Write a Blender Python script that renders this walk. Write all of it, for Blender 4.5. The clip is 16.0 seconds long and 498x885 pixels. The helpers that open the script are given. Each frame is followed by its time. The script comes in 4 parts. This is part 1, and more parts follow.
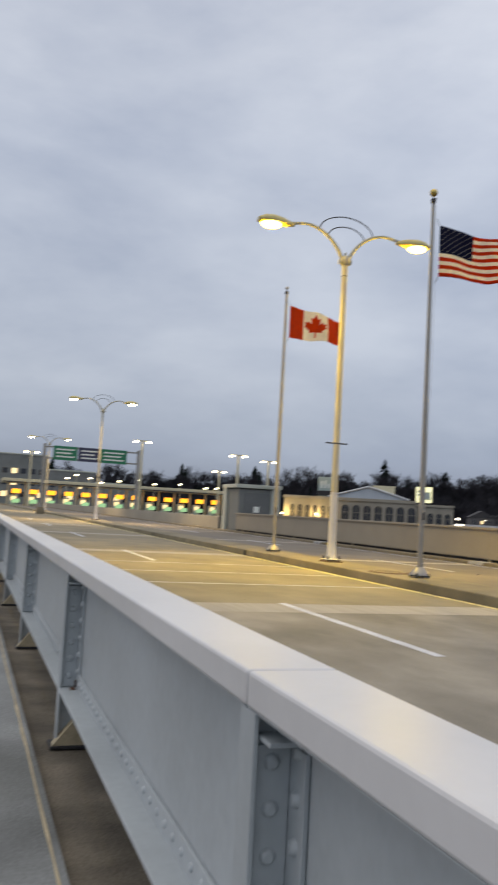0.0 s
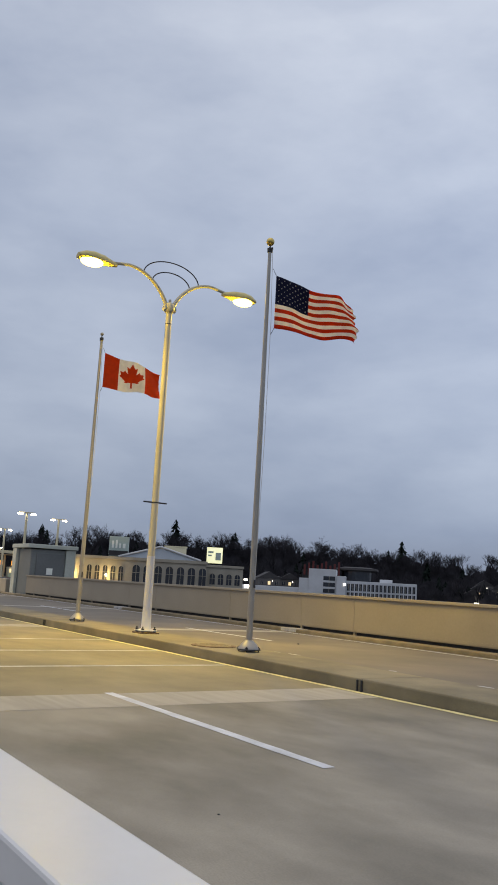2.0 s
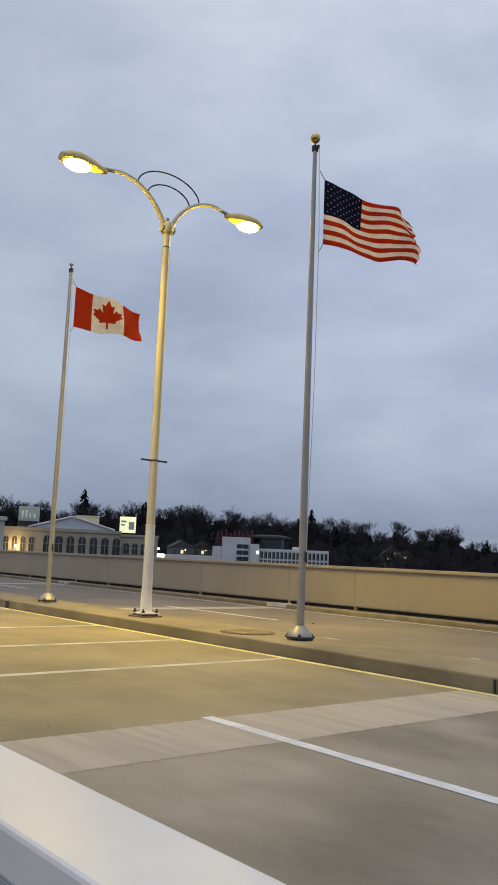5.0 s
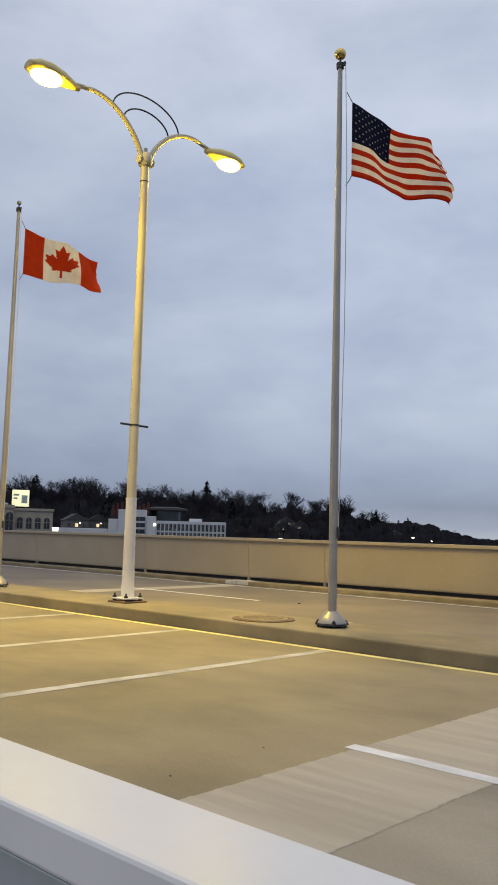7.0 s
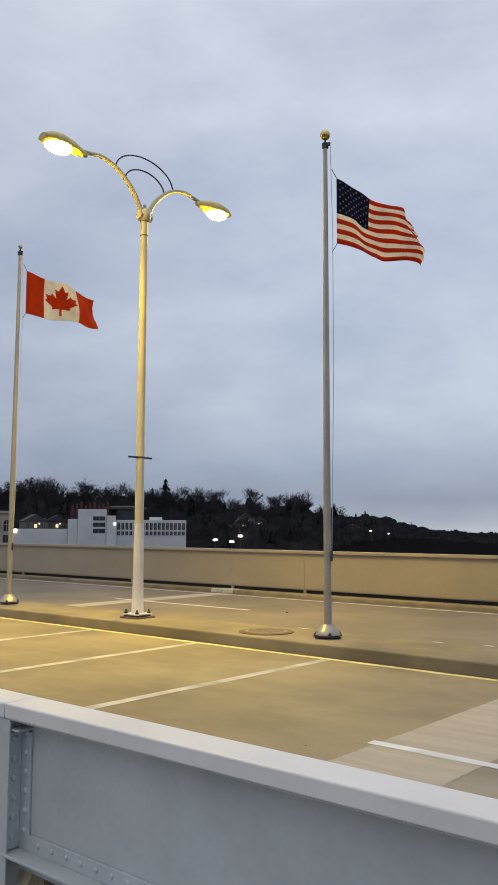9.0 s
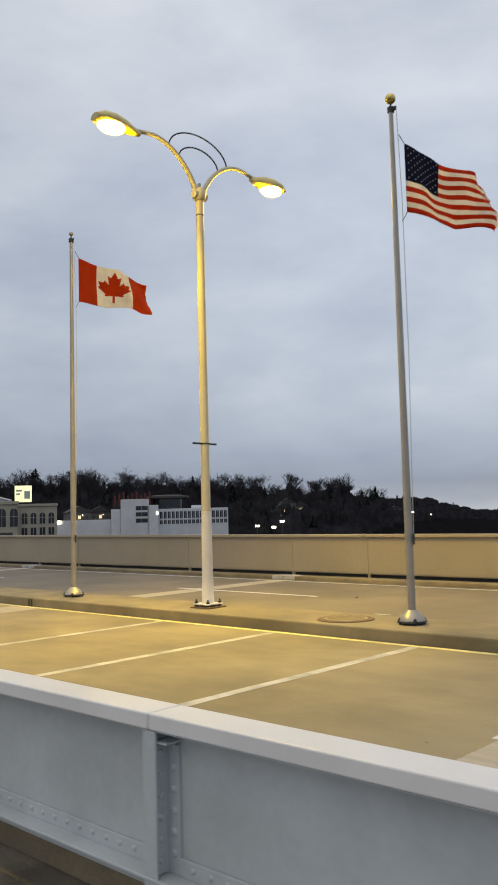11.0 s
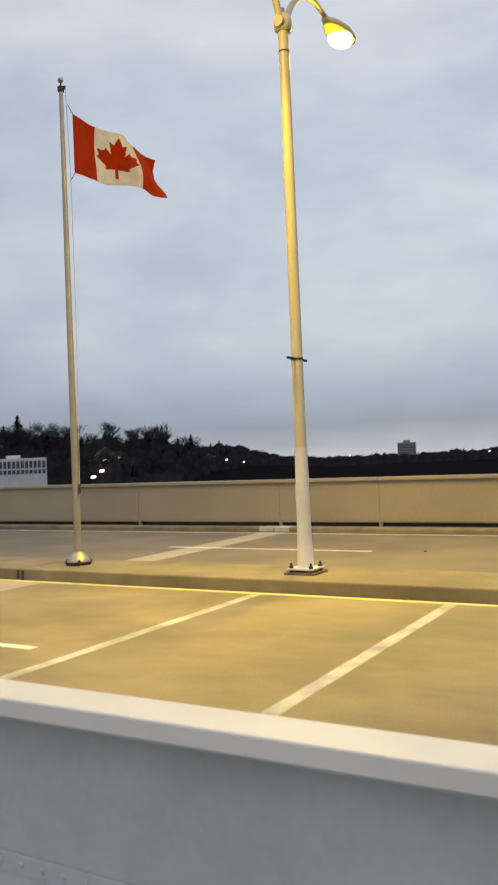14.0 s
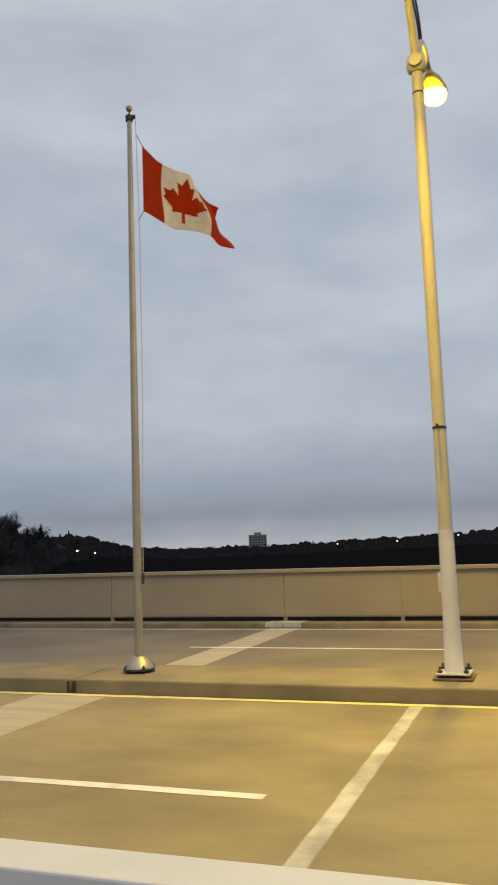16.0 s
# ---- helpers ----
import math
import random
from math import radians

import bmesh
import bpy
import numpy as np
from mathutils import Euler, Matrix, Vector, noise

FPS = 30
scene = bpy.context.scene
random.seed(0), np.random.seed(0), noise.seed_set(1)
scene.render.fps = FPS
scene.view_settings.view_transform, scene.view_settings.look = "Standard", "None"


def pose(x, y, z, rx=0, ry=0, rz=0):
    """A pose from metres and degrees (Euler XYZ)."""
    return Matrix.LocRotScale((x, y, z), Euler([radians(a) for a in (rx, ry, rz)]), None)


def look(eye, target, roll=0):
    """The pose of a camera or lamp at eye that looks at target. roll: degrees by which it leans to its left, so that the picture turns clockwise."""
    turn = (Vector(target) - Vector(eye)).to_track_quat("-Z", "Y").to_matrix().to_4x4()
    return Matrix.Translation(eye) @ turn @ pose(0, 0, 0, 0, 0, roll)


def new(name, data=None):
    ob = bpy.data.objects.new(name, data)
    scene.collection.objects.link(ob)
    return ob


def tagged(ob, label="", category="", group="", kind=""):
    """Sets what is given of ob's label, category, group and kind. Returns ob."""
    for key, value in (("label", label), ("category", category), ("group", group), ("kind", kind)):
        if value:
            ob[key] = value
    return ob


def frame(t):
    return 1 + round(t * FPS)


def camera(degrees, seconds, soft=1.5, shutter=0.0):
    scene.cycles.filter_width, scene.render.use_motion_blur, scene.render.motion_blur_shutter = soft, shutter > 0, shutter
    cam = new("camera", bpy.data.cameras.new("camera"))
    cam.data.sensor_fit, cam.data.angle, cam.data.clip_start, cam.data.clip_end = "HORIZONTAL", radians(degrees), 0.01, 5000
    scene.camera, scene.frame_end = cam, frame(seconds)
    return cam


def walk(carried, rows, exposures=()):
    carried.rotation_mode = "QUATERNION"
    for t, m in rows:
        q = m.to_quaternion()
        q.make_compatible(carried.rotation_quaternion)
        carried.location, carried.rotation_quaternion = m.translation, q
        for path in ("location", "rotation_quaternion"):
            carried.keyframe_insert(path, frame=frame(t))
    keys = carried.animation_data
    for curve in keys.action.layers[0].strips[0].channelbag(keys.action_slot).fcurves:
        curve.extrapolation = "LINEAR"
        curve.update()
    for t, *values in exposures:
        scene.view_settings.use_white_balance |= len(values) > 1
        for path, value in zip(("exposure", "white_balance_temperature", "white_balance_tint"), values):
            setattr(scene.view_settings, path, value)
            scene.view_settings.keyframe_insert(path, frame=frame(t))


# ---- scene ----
cam = camera(33.30, 16.0, soft=1.7, shutter=0.3)

# t, x, y, z, yaw, pitch, roll
PATH = [
    (0, 19.876, 0.320, 1.343, 71.42, 4.79, 3.19),
    (0.5, 19.623, 0.320, 1.350, 62.41, 7.73, 3.15),
    (1, 19.346, 0.255, 1.425, 59.32, 9.65, 3.23),
    (1.5, 18.737, 0.325, 1.437, 56.81, 9.66, 3.15),
    (2, 18.055, 0.420, 1.452, 57.30, 9.65, 3.19),
    (2.5, 17.479, 0.444, 1.460, 56.47, 9.41, 3.30),
    (3, 16.660, 0.500, 1.453, 54.88, 9.32, 3.60),
    (3.5, 16.107, 0.493, 1.425, 54.75, 8.78, 3.61),
    (4, 15.455, 0.450, 1.422, 53.47, 8.47, 3.18),
    (4.5, 14.774, 0.398, 1.423, 52.11, 8.15, 2.76),
    (5, 14.093, 0.347, 1.424, 50.75, 7.83, 2.34),
    (5.5, 13.416, 0.295, 1.424, 49.40, 7.51, 1.92),
    (6, 12.736, 0.247, 1.422, 48.06, 7.20, 1.50),
    (6.5, 12.053, 0.218, 1.410, 45.68, 6.68, 1.73),
    (7, 11.480, 0.171, 1.443, 43.22, 6.14, 1.49),
    (7.5, 10.885, 0.095, 1.545, 40.38, 6.50, 1.91),
    (8, 11.543, -0.748, 1.830, 39.88, 5.86, 0.37),
    (8.5, 11.870, -1.328, 1.900, 39.70, 5.75, 0.44),
    (9, 12.111, -1.600, 1.900, 40.24, 5.88, 0.25),
    (9.5, 12.443, -1.600, 1.900, 41.69, 6.00, 0.25),
    (10, 12.626, -1.600, 1.900, 42.84, 6.07, -0.13),
    (10.5, 12.354, -1.603, 1.906, 43.00, 6.14, -0.71),
    (11, 11.378, -1.604, 1.905, 42.85, 4.93, -1.49),
    (11.5, 10.396, -1.605, 1.905, 42.08, 3.65, -1.83),
    (12, 9.409, -1.607, 1.902, 41.71, 1.77, -0.88),
    (12.5, 8.416, -1.608, 1.893, 39.58, -0.47, -0.74),
    (13, 7.417, -1.606, 1.889, 38.01, -2.17, -2.30),
    (13.5, 6.414, -1.603, 1.884, 33.78, -2.24, -2.33),
    (14, 5.343, -1.349, 1.886, 29.93, 0.99, -2.37),
    (14.5, 4.245, -1.100, 1.913, 25.12, 4.11, -1.84),
    (15, 3.203, -1.105, 1.908, 21.46, 6.23, -2.03),
    (15.5, 2.170, -1.126, 1.903, 19.74, 7.31, -1.65),
    (16, 1.198, -1.203, 1.908, 19.44, 6.87, -2.00),
]
walk(cam, [(t, pose(x, y, z, 90 + p, 0, yaw) @ pose(0, 0, 0, 0, 0, r)) for t, x, y, z, yaw, p, r in PATH],
     exposures=[(0.0, 0.30, 7350, 10), (0.5, 0.18, 7350, 10), (1.5, 0.04, 6900, 10), (3.5, 0.04, 6750, 10), (6.5, 0.10, 6900, 10), (8.0, 0.16, 6950, 10), (10.5, 0.23, 7450, 8), (13.5, 0.28, 7700, 8), (14.5, 0.18, 7700, 8), (16.0, -0.06, 7550, 8)])

# ---- light ----
SODIUM = (1.0, 0.675, 0.03)


def build_world():
    world = bpy.data.worlds.new("dusk_sky")
    scene.world = world
    world.use_nodes = True
    nt = world.node_tree
    nt.nodes.clear()
    N, L = nt.nodes.new, nt.links.new
    out, bg = N("ShaderNodeOutputWorld"), N("ShaderNodeBackground")
    tc, sep = N("ShaderNodeTexCoord"), N("ShaderNodeSeparateXYZ")
    L(tc.outputs["Generated"], sep.inputs[0])
    grad = N("ShaderNodeValToRGB")
    e = grad.color_ramp.elements
    e[0].position, e[0].color = 0.0, (0.38, 0.44, 0.54, 1)
    e[1].position, e[1].color = 1.0, (0.72, 0.725, 0.76, 1)
    for pos, col in ((0.012, (0.29, 0.355, 0.47, 1)), (0.034, (0.20, 0.265, 0.40, 1)), (0.07, (0.26, 0.33, 0.49, 1)), (0.14, (0.385, 0.455, 0.61, 1)), (0.40, (0.42, 0.49, 0.645, 1)),
                     (0.62, (0.50, 0.56, 0.69, 1))):
        k = e.new(pos)
        k.color = col
    L(sep.outputs[2], grad.inputs[0])
    # cloud layers: stretched along the horizon
    mp = N("ShaderNodeMapping")
    mp.inputs["Scale"].default_value = (1.0, 1.0, 2.5)
    L(tc.outputs["Generated"], mp.inputs[0])
    n1, n2 = N("ShaderNodeTexNoise"), N("ShaderNodeTexNoise")
    for n, sc, det, ro in ((n1, 2.3, 5, 0.5), (n2, 6.5, 6, 0.55)):
        n.inputs["Scale"].default_value, n.inputs["Detail"].default_value, n.inputs["Roughness"].default_value = sc, det, ro
        L(mp.outputs[0], n.inputs["Vector"])
    n1.inputs["Distortion"].default_value = 0.5
    add = N("ShaderNodeMath")
    add.operation = "MULTIPLY_ADD"
    L(n1.outputs[0], add.inputs[0])
    add.inputs[1].default_value = 0.62
    half = N("ShaderNodeMath")
    half.operation = "MULTIPLY"
    half.inputs[1].default_value = 0.38
    L(n2.outputs[0], half.inputs[0])
    L(half.outputs[0], add.inputs[2])
    cl = N("ShaderNodeValToRGB")
    c = cl.color_ramp.elements
    c[0].position, c[0].color = 0.34, (0.77, 0.80, 0.86, 1)
    c[1].position, c[1].color = 0.64, (1.13, 1.12, 1.10, 1)
    L(add.outputs[0], cl.inputs[0])
    mul = N("ShaderNodeMix")
    mul.data_type, mul.blend_type = "RGBA", "MULTIPLY"
    mul.inputs["Factor"].default_value = 1.0
    L(grad.outputs[0], mul.inputs["A"])
    L(cl.outputs[0], mul.inputs["B"])
    # the cloud is thicker towards the plaza end of the bridge
    bank = N("ShaderNodeMapRange")
    for key, val in (("From Min", -1.0), ("From Max", -0.6), ("To Min", 0.86), ("To Max", 1.04)):
        bank.inputs[key].default_value = val
    L(sep.outputs[0], bank.inputs["Value"])
    thick = N("ShaderNodeMix")
    thick.data_type, thick.blend_type = "RGBA", "MULTIPLY"
    thick.inputs["Factor"].default_value = 1.0
    L(mul.outputs["Result"], thick.inputs["A"])
    L(bank.outputs[0], thick.inputs["B"])
    sky = N("ShaderNodeTexSky")
    sky.sky_type, sky.sun_disc = "NISHITA", False
    sky.sun_elevation, sky.sun_rotation = radians(4), radians(200)
    skys = N("ShaderNodeMix")
    skys.data_type, skys.blend_type = "RGBA", "ADD"
    skys.inputs["Factor"].default_value = 0.02
    L(thick.outputs["Result"], skys.inputs["A"])
    L(sky.outputs[0], skys.inputs["B"])
    L(skys.outputs["Result"], bg.inputs[0])
    bg.inputs[1].default_value = 1.0
    L(bg.outputs[0], out.inputs[0])


build_world()
sun = new("sun", bpy.data.lights.new("sun", "SUN"))
sun.data.energy, sun.data.angle, sun.data.color = 0.35, radians(70), (1.0, 0.95, 0.9)
sun.matrix_world = look((0, 0, 100), (10, 25, 0))

LAMP_XS = (0.0, -41.2, -82.0)
LAMP_POWER = (365.0, 450.0, 450.0)


def street_light_lamps():
    """The light of each lantern, just under its lens."""
    for x, power in zip(LAMP_XS, LAMP_POWER):
        for side in (-1, 1):
            li = bpy.data.lights.new("lantern_light", "AREA")
            li.shape, li.size, li.energy, li.color = "DISK", 0.34, power, SODIUM if x == 0 else (1.0, 0.75, 0.4)
            li.spread = radians(130)
            ob = new("lantern_light", li)
            ob.matrix_world = pose(x, 9.42 + side * 2.14, 8.70, side * 8, 0, 0)
            if x == 0:
                # light that leaves the bowl sideways
                po = bpy.data.lights.new("bowl_light", "POINT")
                po.shadow_soft_size, po.energy, po.color = 0.16, 210.0, SODIUM
                new("bowl_light", po).location = (x, 9.42 + side * 2.14, 8.60)


street_light_lamps()


# ---- materials ----
def material(name, base, rough=0.7, metal=0.0, var=0.25, scale=3.0, fine=60.0, bump=0.15, tint=None, stain=0.0, piece=0.0, emit=None, emit_strength=0.0, stretch=(1, 1, 1), spec=0.5):
    """Base colour with broad mottling, fine grain, optional stains and per-piece change."""
    m = bpy.data.materials.new(name)
    m.use_nodes = True
    nt = m.node_tree
    N, L = nt.nodes.new, nt.links.new
    p = nt.nodes["Principled BSDF"]
    p.inputs["Roughness"].default_value, p.inputs["Metallic"].default_value = rough, metal
    p.inputs["Specular IOR Level"].default_value = spec
    tc, mp = N("ShaderNodeTexCoord"), N("ShaderNodeMapping")
    mp.inputs["Scale"].default_value = stretch
    geo = N("ShaderNodeNewGeometry")
    L(geo.outputs["Position"], mp.inputs[0])
    big, small = N("ShaderNodeTexNoise"), N("ShaderNodeTexNoise")
    for n, sc, det in ((big, scale, 4), (small, fine, 3)):
        n.inputs["Scale"].default_value, n.inputs["Detail"].default_value = sc, det
        L(mp.outputs[0], n.inputs["Vector"])
    ramp = N("ShaderNodeValToRGB")
    lo = tint or tuple(max(0, c * (1 - var)) for c in base)
    hi = tuple(min(1, c * (1 + var)) for c in base)
    ramp.color_ramp.elements[0].position, ramp.color_ramp.elements[0].color = 0.32, (*lo, 1)
    ramp.color_ramp.elements[1].position, ramp.color_ramp.elements[1].color = 0.68, (*hi, 1)
    L(big.outputs[0], ramp.inputs[0])
    mix = N("ShaderNodeMix")
    mix.data_type, mix.blend_type = "RGBA", "OVERLAY"
    mix.inputs["Factor"].default_value = min(0.9, var * 1.3)
    L(ramp.outputs[0], mix.inputs["A"])
    L(small.outputs[0], mix.inputs["B"])
    col = mix.outputs["Result"]
    if stain:
        st = N("ShaderNodeTexNoise")
        st.inputs["Scale"].default_value, st.inputs["Detail"].default_value, st.inputs["Roughness"].default_value = scale * 0.35, 7, 0.62
        L(mp.outputs[0], st.inputs["Vector"])
        sr = N("ShaderNodeValToRGB")
        sr.color_ramp.elements[0].position, sr.color_ramp.elements[0].color = 0.36, (1 - stain, 1 - stain, 1 - stain * 1.05, 1)
        sr.color_ramp.elements[1].position, sr.color_ramp.elements[1].color = 0.58, (1, 1, 1, 1)
        L(st.outputs[0], sr.inputs[0])
        m2 = N("ShaderNodeMix")
        m2.data_type, m2.blend_type = "RGBA", "MULTIPLY"
        m2.inputs["Factor"].default_value = 1.0
        L(col, m2.inputs["A"])
        L(sr.outputs[0], m2.inputs["B"])
        col = m2.outputs["Result"]
    if piece:
        oi, hs = N("ShaderNodeObjectInfo"), N("ShaderNodeHueSaturation")
        mr = N("ShaderNodeMapRange")
        mr.inputs["To Min"].default_value, mr.inputs["To Max"].default_value = 1 - piece, 1 + piece
        L(oi.outputs["Random"], mr.inputs["Value"])
        L(mr.outputs[0], hs.inputs["Value"])
        L(col, hs.inputs["Color"])
        col = hs.outputs[0]
    L(col, p.inputs["Base Color"])
    if bump:
        b = N("ShaderNodeBump")
        b.inputs["Strength"].default_value, b.inputs["Distance"].default_value = bump, 0.01
        L(small.outputs[0], b.inputs["Height"])
        L(b.outputs[0], p.inputs["Normal"])
    rr = N("ShaderNodeMapRange")
    rr.inputs["To Min"].default_value, rr.inputs["To Max"].default_value = max(0.03, rough - 0.12), min(1, rough + 0.12)
    L(big.outputs[0], rr.inputs["Value"])
    L(rr.outputs[0], p.inputs["Roughness"])
    if emit:
        p.inputs["Emission Color"].default_value = (*emit, 1)
        p.inputs["Emission Strength"].default_value = emit_strength
    return m


# sodium yellow is mixed into this concrete; the older casts stay greyer
M_ROAD = material("road_concrete", (0.245, 0.205, 0.130), 0.74, var=0.20, scale=0.8, fine=55, bump=0.20, stain=0.34, stretch=(0.85, 1.25, 1))
M_ROADOLD = material("older_grey_road_concrete", (0.280, 0.252, 0.207), 0.74, var=0.22, scale=0.7, fine=60, bump=0.14, stain=0.42, stretch=(1.0, 1.7, 1))
M_FARROAD = material("far_road_concrete", (0.17, 0.145, 0.115), 0.8, var=0.18, scale=0.6, fine=60, bump=0.10, stain=0.22)
M_STRIP = material("joint_strip_concrete", (0.39, 0.357, 0.305), 0.8, var=0.06, scale=2.2, fine=34, bump=0.3, stain=0.16, stretch=(0.5, 5.0, 1))
M_KERB = material("kerb_concrete", (0.23, 0.19, 0.125), 0.85, var=0.22, scale=1.6, fine=50, bump=0.4, stain=0.35)
M_MEDIAN = material("median_concrete", (0.22, 0.188, 0.125), 0.85, var=0.2, scale=1.2, fine=50, bump=0.35, stain=0.3)
M_WHITE = material("worn_white_road_paint", (0.63, 0.65, 0.71), 0.7, var=0.1, scale=5, fine=90, bump=0.2, stain=0.18)
M_WORN = material("worn_cream_road_paint", (0.48, 0.48, 0.49), 0.75, var=0.16, scale=4, fine=60, bump=0.15, stain=0.38)
M_YELLOW = material("worn_yellow_road_paint", (0.72, 0.66, 0.36), 0.7, var=0.14, scale=5, fine=90, bump=0.2, stain=0.2)
# one girder paint in two copies: shaded sides, and a top lightened for skylight
M_GIRDER = material("girder_gloss_paint_shaded", (0.435, 0.475, 0.495), 0.42, var=0.07, scale=2.0, fine=25, bump=0.06, stain=0.13)
M_GIRDERTOP = material("girder_paint_skylit", (0.67, 0.665, 0.665), 0.34, var=0.04, scale=2.5, fine=30, bump=0.02, stain=0.06)
M_FARWALL = material("cream_paint_far_parapet", (0.31, 0.27, 0.205), 0.55, var=0.06, scale=0.6, fine=14, bump=0.05, stain=0.10)
M_RUST = material("rust", (0.095, 0.045, 0.024), 0.9, var=0.4, scale=30, fine=120, bump=0.5)
M_WALK = material("walkway_concrete", (0.27, 0.285, 0.29), 0.72, var=0.26, scale=1.2, fine=50, bump=0.35, stain=0.48)
M_GUTTER = material("rusty_stained_concrete", (0.17, 0.147, 0.115), 0.9, var=0.35, scale=3, fine=60, bump=0.5, stain=0.4)
M_TAN = material("tan_bracket_paint", (0.50, 0.42, 0.28), 0.7, var=0.2, scale=6, fine=60, bump=0.2, stain=0.2)
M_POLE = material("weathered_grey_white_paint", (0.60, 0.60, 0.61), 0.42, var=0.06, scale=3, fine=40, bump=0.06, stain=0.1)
# pole paint warmed to buff: the lantern's yellow light is put into the colour
M_BUFF = material("weathered_paint_lamplit", (0.50, 0.47, 0.36), 0.42, var=0.06, scale=3, fine=40, bump=0.06, stain=0.1)
M_ALU = material("brushed_aluminium_pole", (0.33, 0.315, 0.285), 0.40, metal=0.5, var=0.08, scale=3, fine=40, bump=0.05)
M_DARK = material("dark_steel", (0.045, 0.045, 0.05), 0.6, metal=0.4, var=0.3, scale=20, fine=80, bump=0.2)
M_GOLD = material("gilt_ball", (0.55, 0.42, 0.14), 0.35, metal=0.9, var=0.1, scale=10, fine=40, bump=0.03)
M_IRON = material("rusty_cast_iron", (0.15, 0.10, 0.065), 0.85, metal=0.3, var=0.35, scale=14, fine=90, bump=0.5)
M_GLOW = material("sodium_lens", (1.0, 0.8, 0.3), 0.3, var=0.02, bump=0, emit=(1.0, 0.70, 0.14), emit_strength=9.0)
M_GLOWW = material("far_lens", (1.0, 0.9, 0.7), 0.3, var=0.02, bump=0, emit=(1.0, 0.86, 0.6), emit_strength=14.0)
# yellow base colour stands in for the lens glow on the housing
M_HOUSING = material("lantern_housing_lamplit", (0.60, 0.50, 0.20), 0.5, var=0.1, scale=8, fine=40, bump=0.05)
def cloth_material(name, base):
    """Thin flag cloth: half of the light passes through."""
    m = material(name, base, 0.85, var=0.07, scale=8, fine=200, bump=0.15)
    nt = m.node_tree
    p, out = nt.nodes["Principled BSDF"], nt.nodes["Material Output"]
    tr, mx = nt.nodes.new("ShaderNodeBsdfTranslucent"), nt.nodes.new("ShaderNodeMixShader")
    nt.links.new(p.inputs["Base Color"].links[0].from_socket, tr.inputs["Color"])
    mx.inputs[0].default_value = 0.72
    nt.links.new(p.outputs[0], mx.inputs[1])
    nt.links.new(tr.outputs[0], mx.inputs[2])
    nt.links.new(mx.outputs[0], out.inputs["Surface"])
    return m


M_RED = cloth_material("red_flag_cloth", (0.64, 0.075, 0.012))
M_FWHITE = cloth_material("white_flag_cloth", (0.92, 0.87, 0.77))
M_BLUE = cloth_material("navy_flag_cloth", (0.02, 0.022, 0.07))
M_ROPE = material("halyard_rope", (0.45, 0.45, 0.45), 0.9, var=0.1, scale=30, fine=90, bump=0.1)
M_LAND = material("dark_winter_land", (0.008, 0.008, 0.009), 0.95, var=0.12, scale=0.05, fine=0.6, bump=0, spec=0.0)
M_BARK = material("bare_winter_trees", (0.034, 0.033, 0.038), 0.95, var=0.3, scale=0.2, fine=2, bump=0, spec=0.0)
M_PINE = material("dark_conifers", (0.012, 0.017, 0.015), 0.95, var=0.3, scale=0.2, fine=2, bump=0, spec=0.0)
M_STONE = material("pale_limestone", (0.36, 0.33, 0.27), 0.85, var=0.1, scale=0.3, fine=3, bump=0.1, stain=0.12)
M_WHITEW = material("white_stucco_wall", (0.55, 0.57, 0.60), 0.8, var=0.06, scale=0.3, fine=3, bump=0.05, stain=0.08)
M_ROOFM = material("pale_metal_roof", (0.48, 0.53, 0.58), 0.5, var=0.06, scale=0.3, fine=3, bump=0.05)
M_ROOFD = material("dark_roof", (0.035, 0.033, 0.035), 0.85, var=0.2, scale=0.5, fine=4, bump=0.1)
M_PANEDARK = material("dark_window_glass", (0.03, 0.035, 0.045), 0.12, var=0.1, scale=1, fine=6, bump=0)
M_PANELIT = material("lit_window", (0.9, 0.75, 0.45), 0.4, var=0.1, scale=1, fine=6, bump=0, emit=(1.0, 0.78, 0.42), emit_strength=0.9)
M_LAMPW = material("small_white_light", (1, 1, 1), 0.4, var=0.02, bump=0, emit=(1.0, 0.93, 0.8), emit_strength=5.0)
M_KIOSK = material("grey_green_panel", (0.19, 0.205, 0.20), 0.6, var=0.1, scale=0.6, fine=8, bump=0.05, stain=0.12)
M_KIOSKL = material("pale_green_panel", (0.50, 0.53, 0.47), 0.6, var=0.1, scale=0.6, fine=8, bump=0.05, stain=0.12)
M_ASPHALT = material("dark_asphalt", (0.05, 0.05, 0.052), 0.85, var=0.2, scale=0.3, fine=6, bump=0)
M_PANELD = material("dark_grey_panel", (0.14, 0.15, 0.15), 0.6, var=0.1, scale=0.6, fine=8, bump=0.05)
M_SIGNG = material("green_road_sign", (0.02, 0.20, 0.10), 0.45, var=0.08, scale=2, fine=20, bump=0)
M_SIGNK = material("dark_blue_road_sign", (0.05, 0.055, 0.10), 0.45, var=0.08, scale=2, fine=20, bump=0)
M_ORANGE = material("orange_lit_sign", (0.9, 0.35, 0.02), 0.5, var=0.05, bump=0, emit=(1.0, 0.42, 0.03), emit_strength=1.5)
M_GREENL = material("green_lit_sign", (0.4, 0.8, 0.4), 0.5, var=0.05, bump=0, emit=(0.5, 0.9, 0.45), emit_strength=0.35)
M_CANOPY = material("cream_canopy_fascia", (0.62, 0.56, 0.38), 0.6, var=0.06, scale=0.3, fine=4, bump=0)
M_REDT = material("dark_red_panel", (0.09, 0.012, 0.012), 0.7, var=0.15, scale=0.5, fine=4, bump=0)
